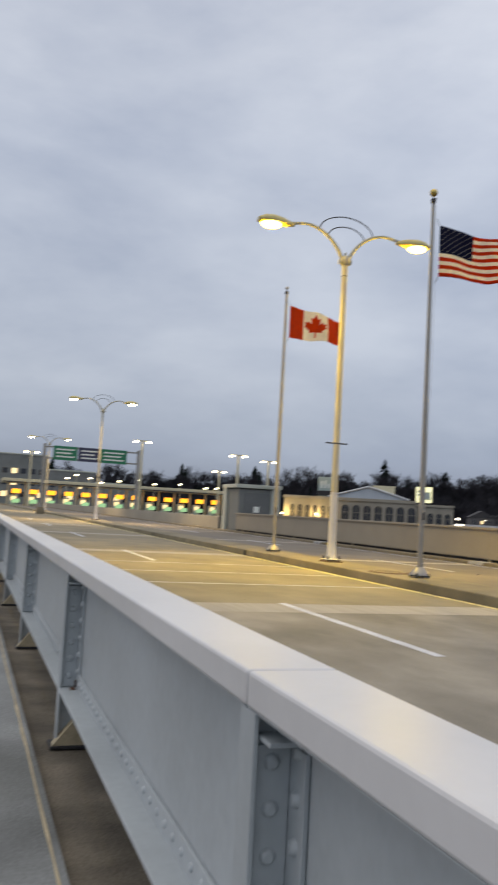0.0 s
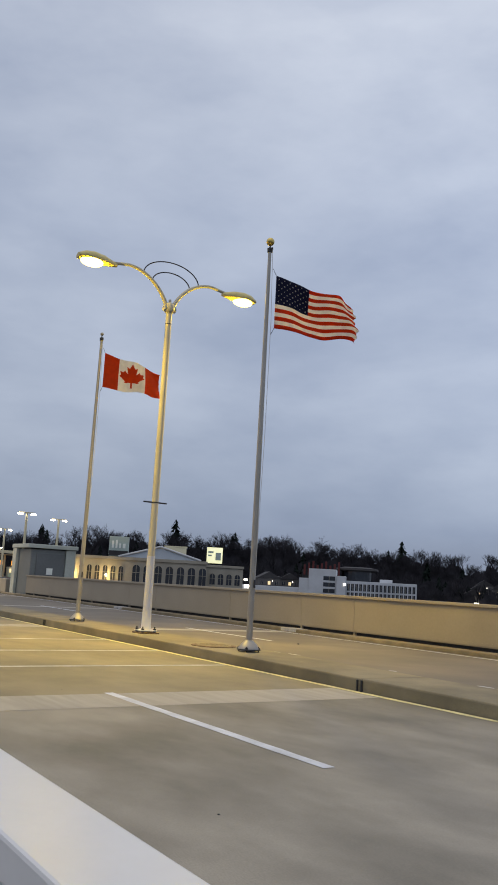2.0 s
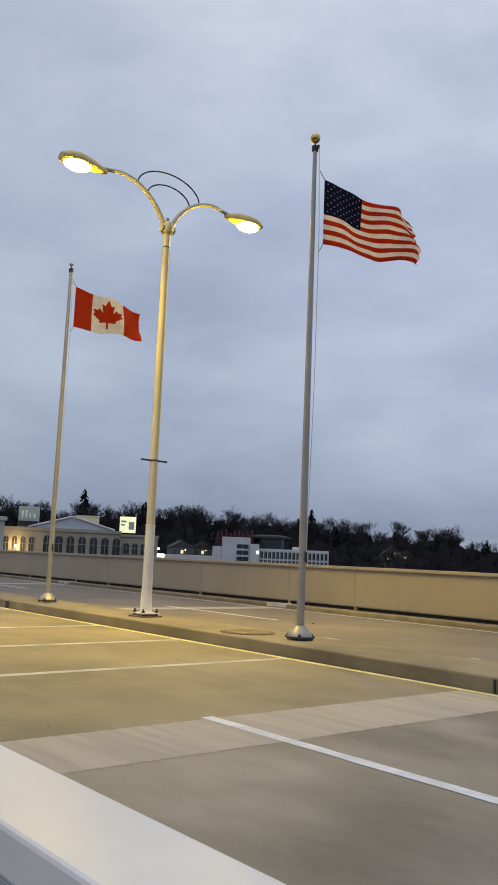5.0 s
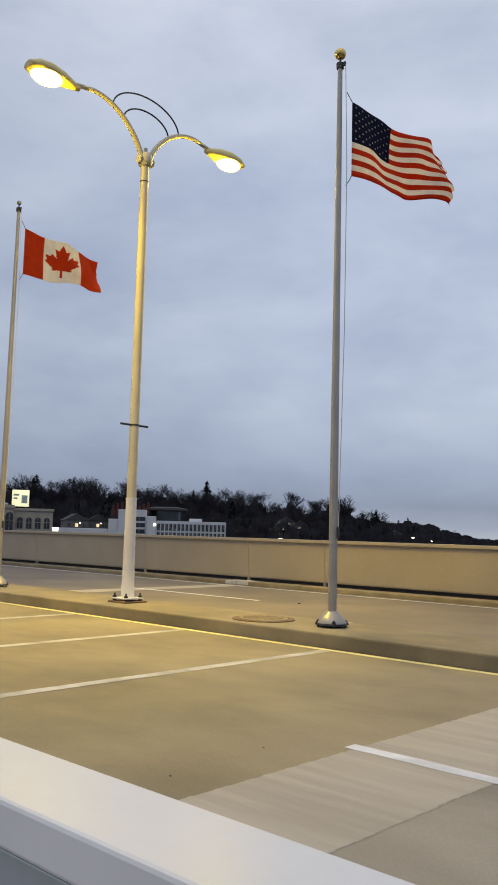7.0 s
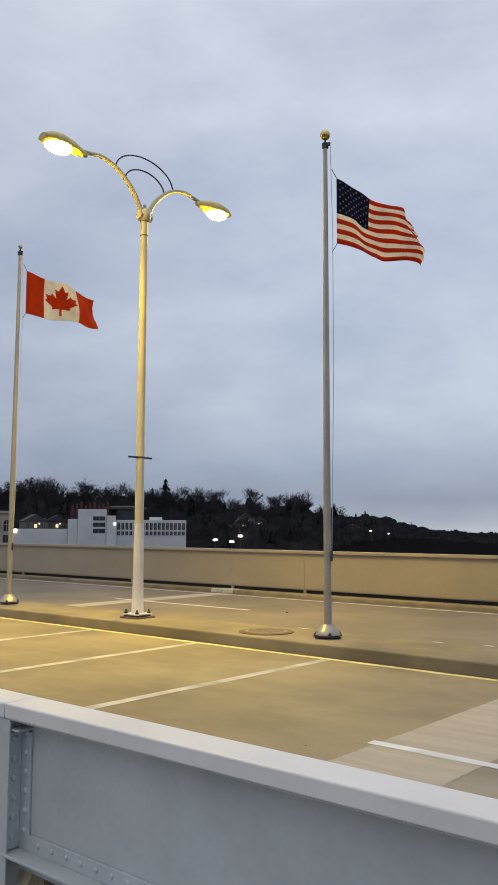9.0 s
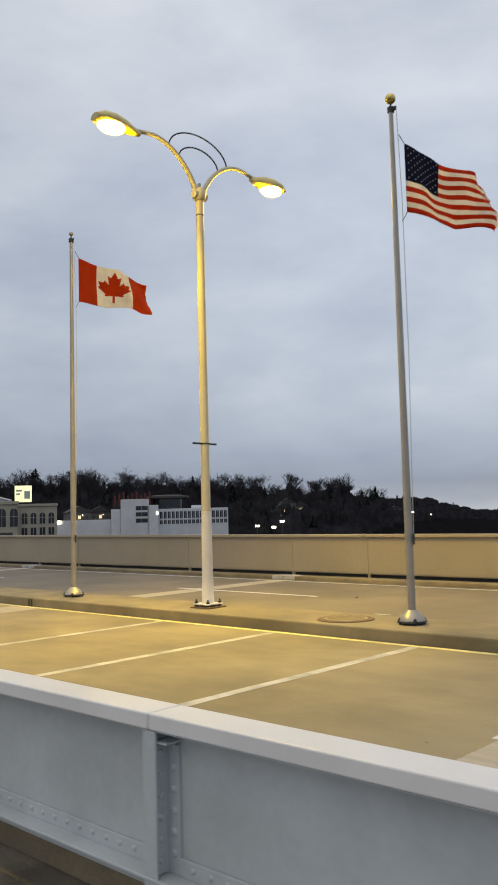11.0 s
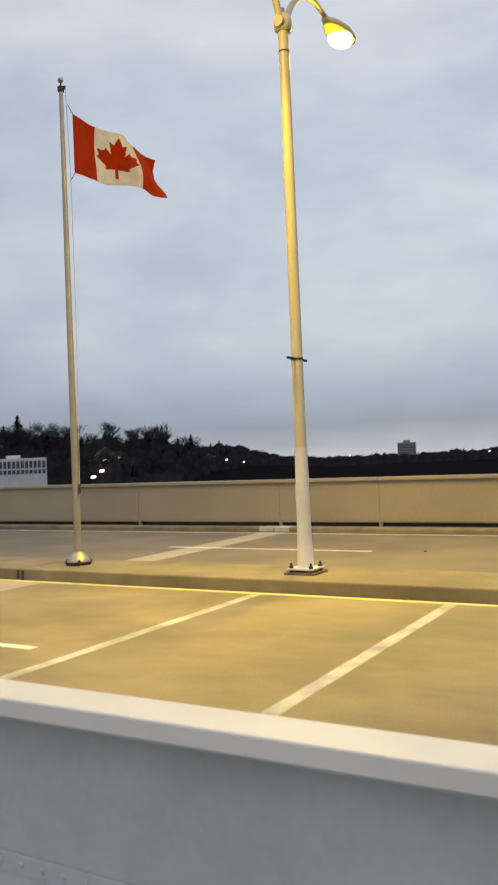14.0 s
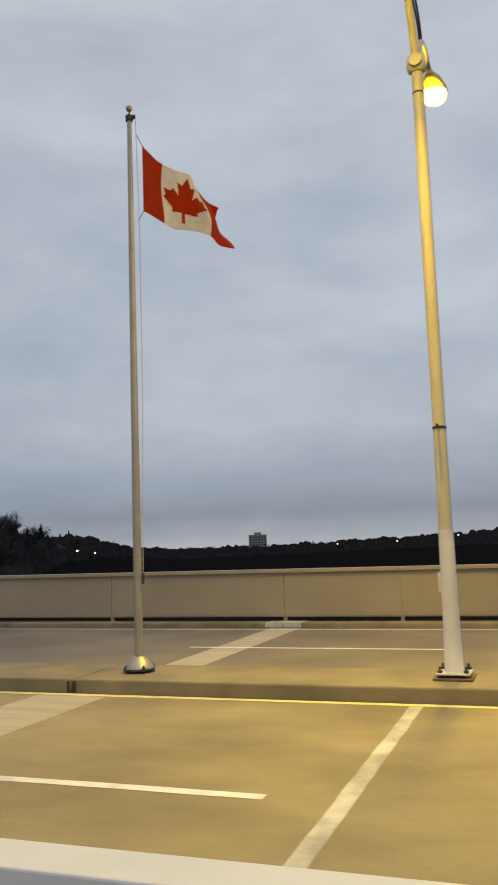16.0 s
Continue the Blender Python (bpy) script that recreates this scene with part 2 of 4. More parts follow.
M_BILL = material("lit_billboard", (0.8, 0.8, 0.6), 0.5, var=0.3, scale=0.8, fine=3, bump=0, emit=(0.95, 0.95, 0.55), emit_strength=0.7)
M_SIGNBOX = material("pale_green_sign_box", (0.42, 0.50, 0.46), 0.6, var=0.08, scale=0.5, fine=4, bump=0)
M_HOUSEW = material("dim_house_siding", (0.09, 0.085, 0.085), 0.85, var=0.15, scale=0.3, fine=3, bump=0.05)
M_LETTER = material("cream_letters", (0.85, 0.87, 0.80), 0.5, var=0.03, bump=0)


# ---- building helpers ----
def mesh_of(bm, name, mats, smooth=False):
    me = bpy.data.meshes.new(name)
    bm.normal_update()
    bm.to_mesh(me)
    bm.free()
    for m in (mats if isinstance(mats, (list, tuple)) else [mats]):
        me.materials.append(m)
    if smooth:
        for p in me.polygons:
            p.use_smooth = len(p.vertices) <= 4
    return me


def part(name, bm, mats, parent=None, label="", smooth=False):
    ob = new(name, mesh_of(bm, name, mats, smooth))
    if parent is not None:
        ob.parent = parent
    return tagged(ob, label)


def part_of(name, me, parent, at=(0, 0, 0)):
    ob = new(name, me)
    ob.parent = parent
    ob.location = at
    return ob


def empty(name, at=(0, 0, 0), **tags):
    ob = new(name)
    ob.location = at
    ob.empty_display_size = 0.1
    return tagged(ob, **tags)


def box(bm, lo, hi, bevel=0.0, mat=0):
    """A box between two corners, with bevelled edges where asked."""
    c = [(a + b) / 2 for a, b in zip(lo, hi)]
    s = [abs(b - a) for a, b in zip(lo, hi)]
    r = bmesh.ops.create_cube(bm, size=1, matrix=Matrix.Translation(c) @ Matrix.Diagonal((*s, 1)))
    vs = r["verts"]
    fs = set(f for v in vs for f in v.link_faces)
    for f in fs:
        f.material_index = mat
    if bevel:
        es = list(set(e for v in vs for e in v.link_edges))
        bmesh.ops.bevel(bm, geom=es, offset=bevel, segments=2, affect="EDGES", profile=0.5)
    return bm


def boxed(lo, hi, bevel=0.0):
    return box(bmesh.new(), lo, hi, bevel)


def turned(bm, profile, seg=20, at=(0, 0, 0), mat=0):
    """A solid turned round the z axis from (radius, height) rows."""
    rings = []
    for r, z in profile:
        rings.append([bm.verts.new((at[0] + r * math.cos(a), at[1] + r * math.sin(a), at[2] + z)) for a in [2 * math.pi * k / seg for k in range(seg)]])
    for a, b in zip(rings, rings[1:]):
        for k in range(seg):
            bm.faces.new((a[k], a[(k + 1) % seg], b[(k + 1) % seg], b[k])).material_index = mat
    # the caps have corners of their own, so that the sides shade true
    bm.faces.new([bm.verts.new(v.co) for v in rings[0][::-1]]).material_index = mat
    bm.faces.new([bm.verts.new(v.co) for v in rings[-1]]).material_index = mat
    return bm


def tube(bm, pts, radii, seg=10, mat=0):
    """A round bar along a line of points."""
    pts = [Vector(p) for p in pts]
    rings = []
    for i, p in enumerate(pts):
        d = (pts[min(i + 1, len(pts) - 1)] - pts[max(i - 1, 0)]).normalized()
        a = d.cross(Vector((1, 0, 0)) if abs(d.x) < 0.9 else Vector((0, 1, 0))).normalized()
        b = d.cross(a)
        r = radii[i] if isinstance(radii, (list, tuple)) else radii
        rings.append([bm.verts.new(p + (a * math.cos(t) + b * math.sin(t)) * r) for t in [2 * math.pi * k / seg for k in range(seg)]])
    for u, v in zip(rings, rings[1:]):
        for k in range(seg):
            bm.faces.new((u[k], u[(k + 1) % seg], v[(k + 1) % seg], v[k])).material_index = mat
    bm.faces.new(rings[0][::-1])
    bm.faces.new(rings[-1])
    return bm


def dome(bm, at, r, axis, seg=8, mat=0):
    """A rivet head: a low dome along an axis."""
    ax = Vector(axis).normalized()
    a = ax.orthogonal().normalized()
    b = ax.cross(a)
    rings = []
    for rr, h in ((1.0, 0.0), (0.86, 0.35), (0.5, 0.62)):
        rings.append([bm.verts.new(Vector(at) + (a * math.cos(t) + b * math.sin(t)) * r * rr + ax * r * h) for t in [2 * math.pi * k / seg for k in range(seg)]])
    for u, v in zip(rings, rings[1:]):
        for k in range(seg):
            bm.faces.new((u[k], u[(k + 1) % seg], v[(k + 1) % seg], v[k])).material_index = mat
    bm.faces.new(rings[-1]).material_index = mat
    return bm


def slab(name, lo, hi, mat, label, category, kind="structure", bevel=0.0):
    ob = new(name, mesh_of(boxed(lo, hi, bevel), name, mat))
    return tagged(ob, label, category, kind=kind)


# ---- structure: deck, roads, median, kerbs, walkway ----
X0, X1 = -260.0, 45.0
PERIOD = 13.40
KERB = 0.185


def road_in_casts():
    """The near roadway: concrete casts between the joints, the older ones greyer, the rest tinted lamp yellow."""
    root = empty("road", (0, 0, 0), label="grey concrete bridge roadway with worn lane marks", category="road", kind="structure")
    edges = [X0, -44.68, -31.28, -17.88, -4.48, 8.92, 22.32, X1]
    for a, b in zip(edges, edges[1:]):
        part("cast", boxed((a, 1.32, -0.6), (b, 8.73, 0.0)), M_ROADOLD if a > 8 else M_ROAD, root)


road_in_casts()
slab("road_far", (X0, 10.11, -0.6), (X1, 16.84, 0.0), M_FARROAD, "brownish concrete roadway beyond the median", "road")
slab("walkway_floor", (X0, -2.6, -0.6), (X1, 0.78, 0.0), M_WALK, "grey worn concrete footway beside the girder", "walkway")
slab("gutter", (X0, 0.78, -0.6), (X1, 1.18, -0.047), M_GUTTER, "brown stained concrete gutter under the girder", "gutter")


def kerb_run(name, y0, y1, z, label, mat, joint_at):
    """A raised kerb in casts 13.4 m long with open joints."""
    root = empty(name, (0, 0, 0), label=label, category="kerb", kind="structure")
    first = joint_at - PERIOD * math.ceil((joint_at - X0) / PERIOD)
    x = first
    me = mesh_of(boxed((0.012, y0, -0.5), (PERIOD - 0.012, y1, z), 0.025), "kerb_cast", mat)
    while x < X1:
        part_of("kerb_cast", me, root, (x, 0, 0))
        x += PERIOD
    return root


kerb_run("median", 8.74, 10.10, KERB, "raised concrete median kerb carrying poles", M_MEDIAN, 8.46)
kerb_run("kerb_near", 1.185, 1.31, 0.25, "low concrete kerb behind the girder", M_KERB, 8.75)
kerb_run("kerb_far", 16.85, 17.36, 0.105, "low concrete kerb along the far parapet", M_KERB, 8.75)


def kerb_face_joint(x):
    """Short steel joint plates on the face of the kerb."""
    ob = empty("joint_plate", (x, 8.73, 0), label="pair of dark steel joint plates on kerb", category="joint plate", group="kerb joint plates")
    for dx in (-0.05, 0.05):
        part("plate", boxed((dx - 0.012, -0.02, 0.0), (dx + 0.012, 0.02, 0.165), 0.004), M_DARK, ob)


for k in (-2, -1, 0):
    kerb_face_joint(8.46 + PERIOD * k)


def worn_strip(bm, x0, x1, y0, y1, z, seed, wobble=0.008, n=260):
    """A thin sheet across the road with an uneven edge."""
    rnd = random.Random(seed)
    lo = [bm.verts.new((x0 + rnd.uniform(-wobble, wobble), y0 + (y1 - y0) * k / n, z)) for k in range(n + 1)]
    hi = [bm.verts.new((x1 + rnd.uniform(-wobble, wobble), y0 + (y1 - y0) * k / n, z)) for k in range(n + 1)]
    for k in range(n):
        bm.faces.new((lo[k], hi[k], hi[k + 1], lo[k + 1]))
    return bm


for i, jx in enumerate((8.92, -4.48, -17.88, -31.28, 22.32)):
    tagged(new("joint_strip", mesh_of(worn_strip(bmesh.new(), jx - 0.87, jx + 0.15, 1.34, 8.56, 0.002, i), "joint_strip", M_STRIP)),
           "paler new concrete strip across the roadway", "joint strip", kind="structure")
    tagged(new("joint_strip", mesh_of(worn_strip(bmesh.new(), jx - 0.30, jx + 0.37, 10.2, 16.8, 0.002, i + 20), "joint_strip", M_STRIP)),
           "paler new concrete strip across the far roadway", "joint strip", kind="structure")


def paint_line(x0, x1, y0, y1, mat, label, group, seed=0, wob=0.012):
    """Paint a few millimetres thick with a slightly worn outline."""
    bm = bmesh.new()
    rnd = random.Random(seed)
    along_x = (x1 - x0) > (y1 - y0)
    n = max(2, int(max(x1 - x0, y1 - y0) / 0.25))
    rows = []
    for k in range(n + 1):
        f = k / n
        a, b = rnd.uniform(-wob, wob), rnd.uniform(-wob, wob)
        if along_x:
            rows.append((bm.verts.new((x0 + (x1 - x0) * f, y0 + a, 0)), bm.verts.new((x0 + (x1 - x0) * f, y1 + b, 0))))
        else:
            rows.append((bm.verts.new((x1 + a, y0 + (y1 - y0) * f, 0)), bm.verts.new((x0 + b, y0 + (y1 - y0) * f, 0))))
    for u, v in zip(rows, rows[1:]):
        bm.faces.new((u[0], v[0], v[1], u[1]))
    bmesh.ops.recalc_face_normals(bm, faces=bm.faces)
    ob = new("road_marking", mesh_of(bm, "road_marking", mat))
    ob.location.z = 0.004
    return tagged(ob, label, "road marking", group, "structure")


for k in range(-4, 2):
    paint_line(7.98 + k * PERIOD, 12.44 + k * PERIOD, 4.92, 5.05, M_WHITE, "white broken lane line on concrete", "lane dashes", k + 50, 0.006)
    paint_line(-5.30 + (k + 1) * PERIOD, -0.60 + (k + 1) * PERIOD, 13.40, 13.52, M_WHITE, "white broken lane line on far roadway", "far lane dashes", k + 70, 0.006)
for i, x in enumerate((4.99, 2.35, -0.35)):
    paint_line(x - 0.075, x + 0.075, 1.6, 8.56, M_WORN, "worn white line across the lanes", "cross lines", i + 90, 0.006)
paint_line(-120, X1, 8.58, 8.70, M_YELLOW, "yellow edge line at the foot of the kerb", "", 7, 0.008)
paint_line(-120, X1, 16.46, 16.56, M_WHITE, "white edge line on the far roadway", "", 8, 0.008)


def paint_scrap(x, y, length, width, seed):
    """A torn remnant of old paint with a ragged outline."""
    rnd = random.Random(seed)
    bm = bmesh.new()
    n = 14
    ring = []
    for k in range(n):
        a = 2 * math.pi * k / n
        r = rnd.uniform(0.55, 1.0)
        ring.append(bm.verts.new((length / 2 * r * math.cos(a), width / 2 * r * math.sin(a), 0)))
    bm.faces.new(ring)
    ob = new("road_marking", mesh_of(bm, "road_marking", M_WORN))
    ob.location = (x, y, 0.004)
    tagged(ob, "torn scrap of old pale road paint", "road marking", "paint scraps", "structure")


rnd = random.Random(21)
for k in range(12):
    paint_scrap(2.6 + k * 0.52 + rnd.uniform(-0.15, 0.15), rnd.uniform(10.85, 11.7), rnd.uniform(0.25, 0.6), rnd.uniform(0.06, 0.16), k)


# ---- near girder ----
def near_girder():
    """The riveted plate girder between footway and road, in panels of 3.275 m."""
    root = empty("parapet_girder", (0, -0.020, -0.016), label="white painted riveted steel plate girder parapet", category="girder", kind="structure")
    P = 3.275
    start = 1.82
    # flange in the skylit copy, its underside and the web in the shaded one
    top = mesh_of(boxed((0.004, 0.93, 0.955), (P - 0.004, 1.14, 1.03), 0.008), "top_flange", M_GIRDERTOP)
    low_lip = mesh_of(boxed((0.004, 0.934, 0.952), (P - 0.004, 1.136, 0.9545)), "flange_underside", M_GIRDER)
    bm = bmesh.new()
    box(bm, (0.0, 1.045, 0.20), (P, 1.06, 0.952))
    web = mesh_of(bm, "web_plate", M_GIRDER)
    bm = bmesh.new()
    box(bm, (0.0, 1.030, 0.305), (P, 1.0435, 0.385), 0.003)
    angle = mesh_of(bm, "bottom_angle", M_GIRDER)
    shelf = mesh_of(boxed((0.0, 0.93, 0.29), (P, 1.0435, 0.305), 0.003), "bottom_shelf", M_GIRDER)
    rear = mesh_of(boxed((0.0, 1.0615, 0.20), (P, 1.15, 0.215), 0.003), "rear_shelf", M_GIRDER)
    bm = bmesh.new()
    n = 28
    for k in range(n):
        dome(bm, (0.18 + (P - 0.3) * k / (n - 1), 1.030, 0.35), 0.015, (0, -1, 0))
    rivets = mesh_of(bm, "rivet_row", M_GIRDER, True)
    one_low = mesh_of(dome(bmesh.new(), (0, 0, 0), 0.015, (0, -1, 0)), "rivet", M_GIRDER, True)
    one_front = mesh_of(dome(bmesh.new(), (0, 0, 0), 0.019, (0, -1, 0)), "rivet", M_GIRDER, True)
    one_side = mesh_of(dome(bmesh.new(), (0, 0, 0), 0.019, (1, 0, 0)), "rivet", M_GIRDER, True)
    near = range(0, 6)
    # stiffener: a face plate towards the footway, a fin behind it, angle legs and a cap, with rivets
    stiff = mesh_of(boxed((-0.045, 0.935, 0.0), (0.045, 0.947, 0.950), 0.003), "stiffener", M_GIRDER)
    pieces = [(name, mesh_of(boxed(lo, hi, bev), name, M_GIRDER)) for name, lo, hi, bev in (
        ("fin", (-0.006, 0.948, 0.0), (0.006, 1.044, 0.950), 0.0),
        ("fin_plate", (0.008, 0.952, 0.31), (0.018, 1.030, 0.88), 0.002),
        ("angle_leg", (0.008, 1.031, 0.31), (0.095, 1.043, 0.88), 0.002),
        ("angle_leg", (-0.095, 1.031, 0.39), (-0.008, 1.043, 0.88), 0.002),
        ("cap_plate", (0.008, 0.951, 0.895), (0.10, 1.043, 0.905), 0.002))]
    spots = []
    for k in range(6):
        z = 0.37 + k * 0.095
        spots += [(one_side, (0.018, 0.988, z)), (one_front, (0.058, 1.031, z + 0.03)), (one_front, (-0.058, 1.031, z + 0.03))]
    bm = bmesh.new()
    for me, at in spots:
        dome(bm, at, 0.019, (1, 0, 0) if me is one_side else (0, -1, 0))
    far_rivets = mesh_of(bm, "rivet_column", M_GIRDER, True)
    bm = bmesh.new()
    v = [bm.verts.new(c) for c in ((0.012, 1.14, -0.02), (0.012, 0.90, -0.02), (0.012, 1.14, 0.26), (0.085, 1.14, -0.02), (0.085, 0.90, -0.02), (0.085, 1.14, 0.26))]
    for f in ((0, 1, 2), (3, 5, 4), (0, 3, 4, 1), (1, 4, 5, 2), (0, 2, 5, 3)):
        bm.faces.new([v[i] for i in f])
    bmesh.ops.recalc_face_normals(bm, faces=bm.faces)
    foot = mesh_of(bm, "foot_gusset", M_TAN)
    bm = bmesh.new()
    box(bm, (0.02, 1.022, 0.31), (0.05, 1.0295, 0.345), 0.003)
    box(bm, (0.045, 0.99, 0.306), (0.11, 1.02, 0.309), 0.001)
    rust = mesh_of(bm, "rust_patch", M_RUST)
    k = -24
    while start + k * P < X1 - P:
        x = start + k * P
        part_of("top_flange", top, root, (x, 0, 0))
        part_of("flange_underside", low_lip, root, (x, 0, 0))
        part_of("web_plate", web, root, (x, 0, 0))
        part_of("bottom_angle", angle, root, (x, 0, 0))
        part_of("bottom_shelf", shelf, root, (x, 0, 0))
        part_of("rear_shelf", rear, root, (x, 0, 0))
        st = part_of("stiffener", stiff, root, (x, 0, 0))
        for name, me in pieces:
            part_of(name, me, st)
        if k in near:
            for me, at in spots:
                part_of("rivet", me, st, at)
            for i in range(n):
                part_of("rivet", one_low, root, (x + 0.18 + (P - 0.3) * i / (n - 1), 1.030, 0.35))
        else:
            tagged(part_of("rivet_row", rivets, root, (x, 0, 0)), kind="stuff")
            tagged(part_of("rivet_column", far_rivets, st), kind="stuff")
        part_of("foot_gusset", foot, root, (x, 0, 0))
        if k in (0, 1, 4):
            part_of("rust_patch", rust, root, (x, 0, 0))
        k += 1
    base = mesh_of(boxed((-0.06, 0.90, -0.024), (0.10, 1.16, -0.006), 0.003), "base_plate", M_DARK)
    for k in range(-8, 8):
        part_of("base_plate", base, root, (start + k * P, 0, 0))
    bm = bmesh.new()
    rnd = random.Random(3)
    ring = [(0.115 * math.cos(a) * rnd.uniform(0.7, 1.1), 0.028 * math.sin(a) * rnd.uniform(0.6, 1.2)) for a in [2 * math.pi * i / 14 for i in range(14)]]
    lo = [bm.verts.new((2.62 + u, 1.075 + v, 1.030)) for u, v in ring]
    hi = [bm.verts.new((2.62 + u * 0.93, 1.075 + v * 0.9, 1.0335)) for u, v in ring]
    for i in range(14):
        bm.faces.new((lo[i], lo[(i + 1) % 14], hi[(i + 1) % 14], hi[i]))
    bm.faces.new(hi)
    part("paint_blister", bm, M_GIRDERTOP, root, "lifted patch of peeling white paint")
    bm = bmesh.new()
    turned(bm, [(0.030, 0), (0.030, 0.008), (0.024, 0.010), (0.022, 0.004), (0.010, 0.004), (0.009, 0.009)], 18)
    bmesh.ops.rotate(bm, verts=bm.verts, matrix=Matrix.Rotation(radians(90), 3, "X"))
    bmesh.ops.translate(bm, verts=bm.verts, vec=(2.16, 1.044, 0.77))
    part("plug", bm, M_IRON, root, "round dark rusty plug", True)


near_girder()


# ---- far parapet ----
def far_parapet():
    root = empty("parapet_far", (0, 0, 0), label="cream painted steel plate parapet beyond the far road", category="parapet", kind="structure")
    joints = []
    x = -4.65 - 2 * PERIOD
    while x < X1:
        joints += [x, x + 2.7, x + 8.9]
        x += PERIOD
    joints = [-32.9] + [j for j in joints if j > -31.6]
    for a, b in zip(joints, joints[1:]):
        bm = bmesh.new()
        box(bm, (a + 0.006, 17.44, 0.21), (b - 0.006, 17.455, 1.195), 0.003)
        web = part("panel", bm, M_FARWALL, root)
        bm = bmesh.new()
        n = int((b - a) / 0.16)
        for k in range(n):
            dome(bm, (a + 0.1 + 0.16 * k, 17.44, 0.285), 0.014, (0, -1, 0), 6)
        part("rivet_row", bm, M_FARWALL, web)
        part("top_flange", boxed((a + 0.004, 17.36, 1.195), (b - 0.004, 17.56, 1.28), 0.01), M_FARWALL, root)
        part("bottom_flange", boxed((a + 0.004, 17.456, 0.185), (b - 0.004, 17.54, 0.209)), M_FARWALL, root)
        part("post", boxed((a - 0.04, 17.457, -0.1), (a + 0.04, 17.54, 1.195), 0.004), M_FARWALL, root)
    # dark slab added behind the panels, so the gap under them reads black
    slab("gap_backing", (X0, 17.62, -0.6), (X1, 17.9, 0.5), M_DARK, "dark slab added behind the parapet to blacken the gap below", "deck edge")


far_parapet()


def number_block(x):
    """A pale painted rectangle on the kerb with a numeral."""
    ob = empty("number_block", (x, 16.84, 0.0), label="white painted kerb block with a black numeral", category="kerb marking", group="kerb number blocks")
    part("paint", boxed((-0.42, -0.006, 0.01), (0.42, 0.5, 0.110), 0.006), M_WORN, ob)
    cu = bpy.data.curves.new("numeral", "FONT")
    cu.body, cu.size, cu.align_x, cu.extrude = "2", 0.11, "CENTER", 0.001
    cu.materials.append(M_DARK)
    t = new("numeral", cu)
    t.parent = ob
    t.matrix_local = pose(0, -0.008, 0.02, 90, 0, 0)


number_block(-4.52)
number_block(-4.52 - PERIOD)


# ---- small things on footway and road ----
def walkway_seal():
    bm = bmesh.new()
    rnd = random.Random(12)
    rows = [(bm.verts.new((-20 + k * 0.3, 0.735 + rnd.uniform(-0.004, 0.006), 0.003)), bm.verts.new((-20 + k * 0.3, 0.751 + rnd.uniform(-0.004, 0.006), 0.003))) for k in range(200)]
    for u, v in zip(rows, rows[1:]):
        bm.faces.new((u[0], v[0], v[1], u[1]))
    tagged(new("joint_seal", mesh_of(bm, "joint_seal", M_TAN)), "tan sealed joint along the footway", "joint seal", kind="structure")


walkway_seal()


def drain_slot(x):
    ob = empty("drain_slot", (x, 0.30, 0.0), label="small dark drain slot in the footway", category="drain", group="footway drains")
    part("frame", boxed((-0.12, -0.04, -0.01), (0.12, 0.04, 0.004), 0.002), M_DARK, ob)
    for k in range(5):
        part("bar", boxed((-0.10 + k * 0.045, -0.032, 0.0042), (-0.085 + k * 0.045, 0.032, 0.008), 0.001), M_IRON, ob)


for k in range(-2, 5):
    drain_slot(15.2 + 3.275 * (k - 2))


def pebble(x, y, s, seed):
    rnd = random.Random(seed)
    bm = bmesh.new()
    bmesh.ops.create_icosphere(bm, subdivisions=2, radius=s)
    for v in bm.verts:
        v.co *= rnd.uniform(0.8, 1.15)
        v.co.z *= 0.45
    ob = new("stone", mesh_of(bm, "stone", M_DARK, True))
    ob.location = (x, y, s * 0.3)
    tagged(ob, "small dark stone lying on the roadway", "stone", "stones on the road")


for i, (x, y, s) in enumerate(((0.9, 3.7, 0.018), (7.72, 2.9, 0.013), (7.69, 3.6, 0.008), (7.5, 3.3, 0.007), (7.62, 4.5, 0.007), (13.3, 3.4, 0.009), (0.4, 13.6, 0.03))):
    pebble(x, y, s, i)


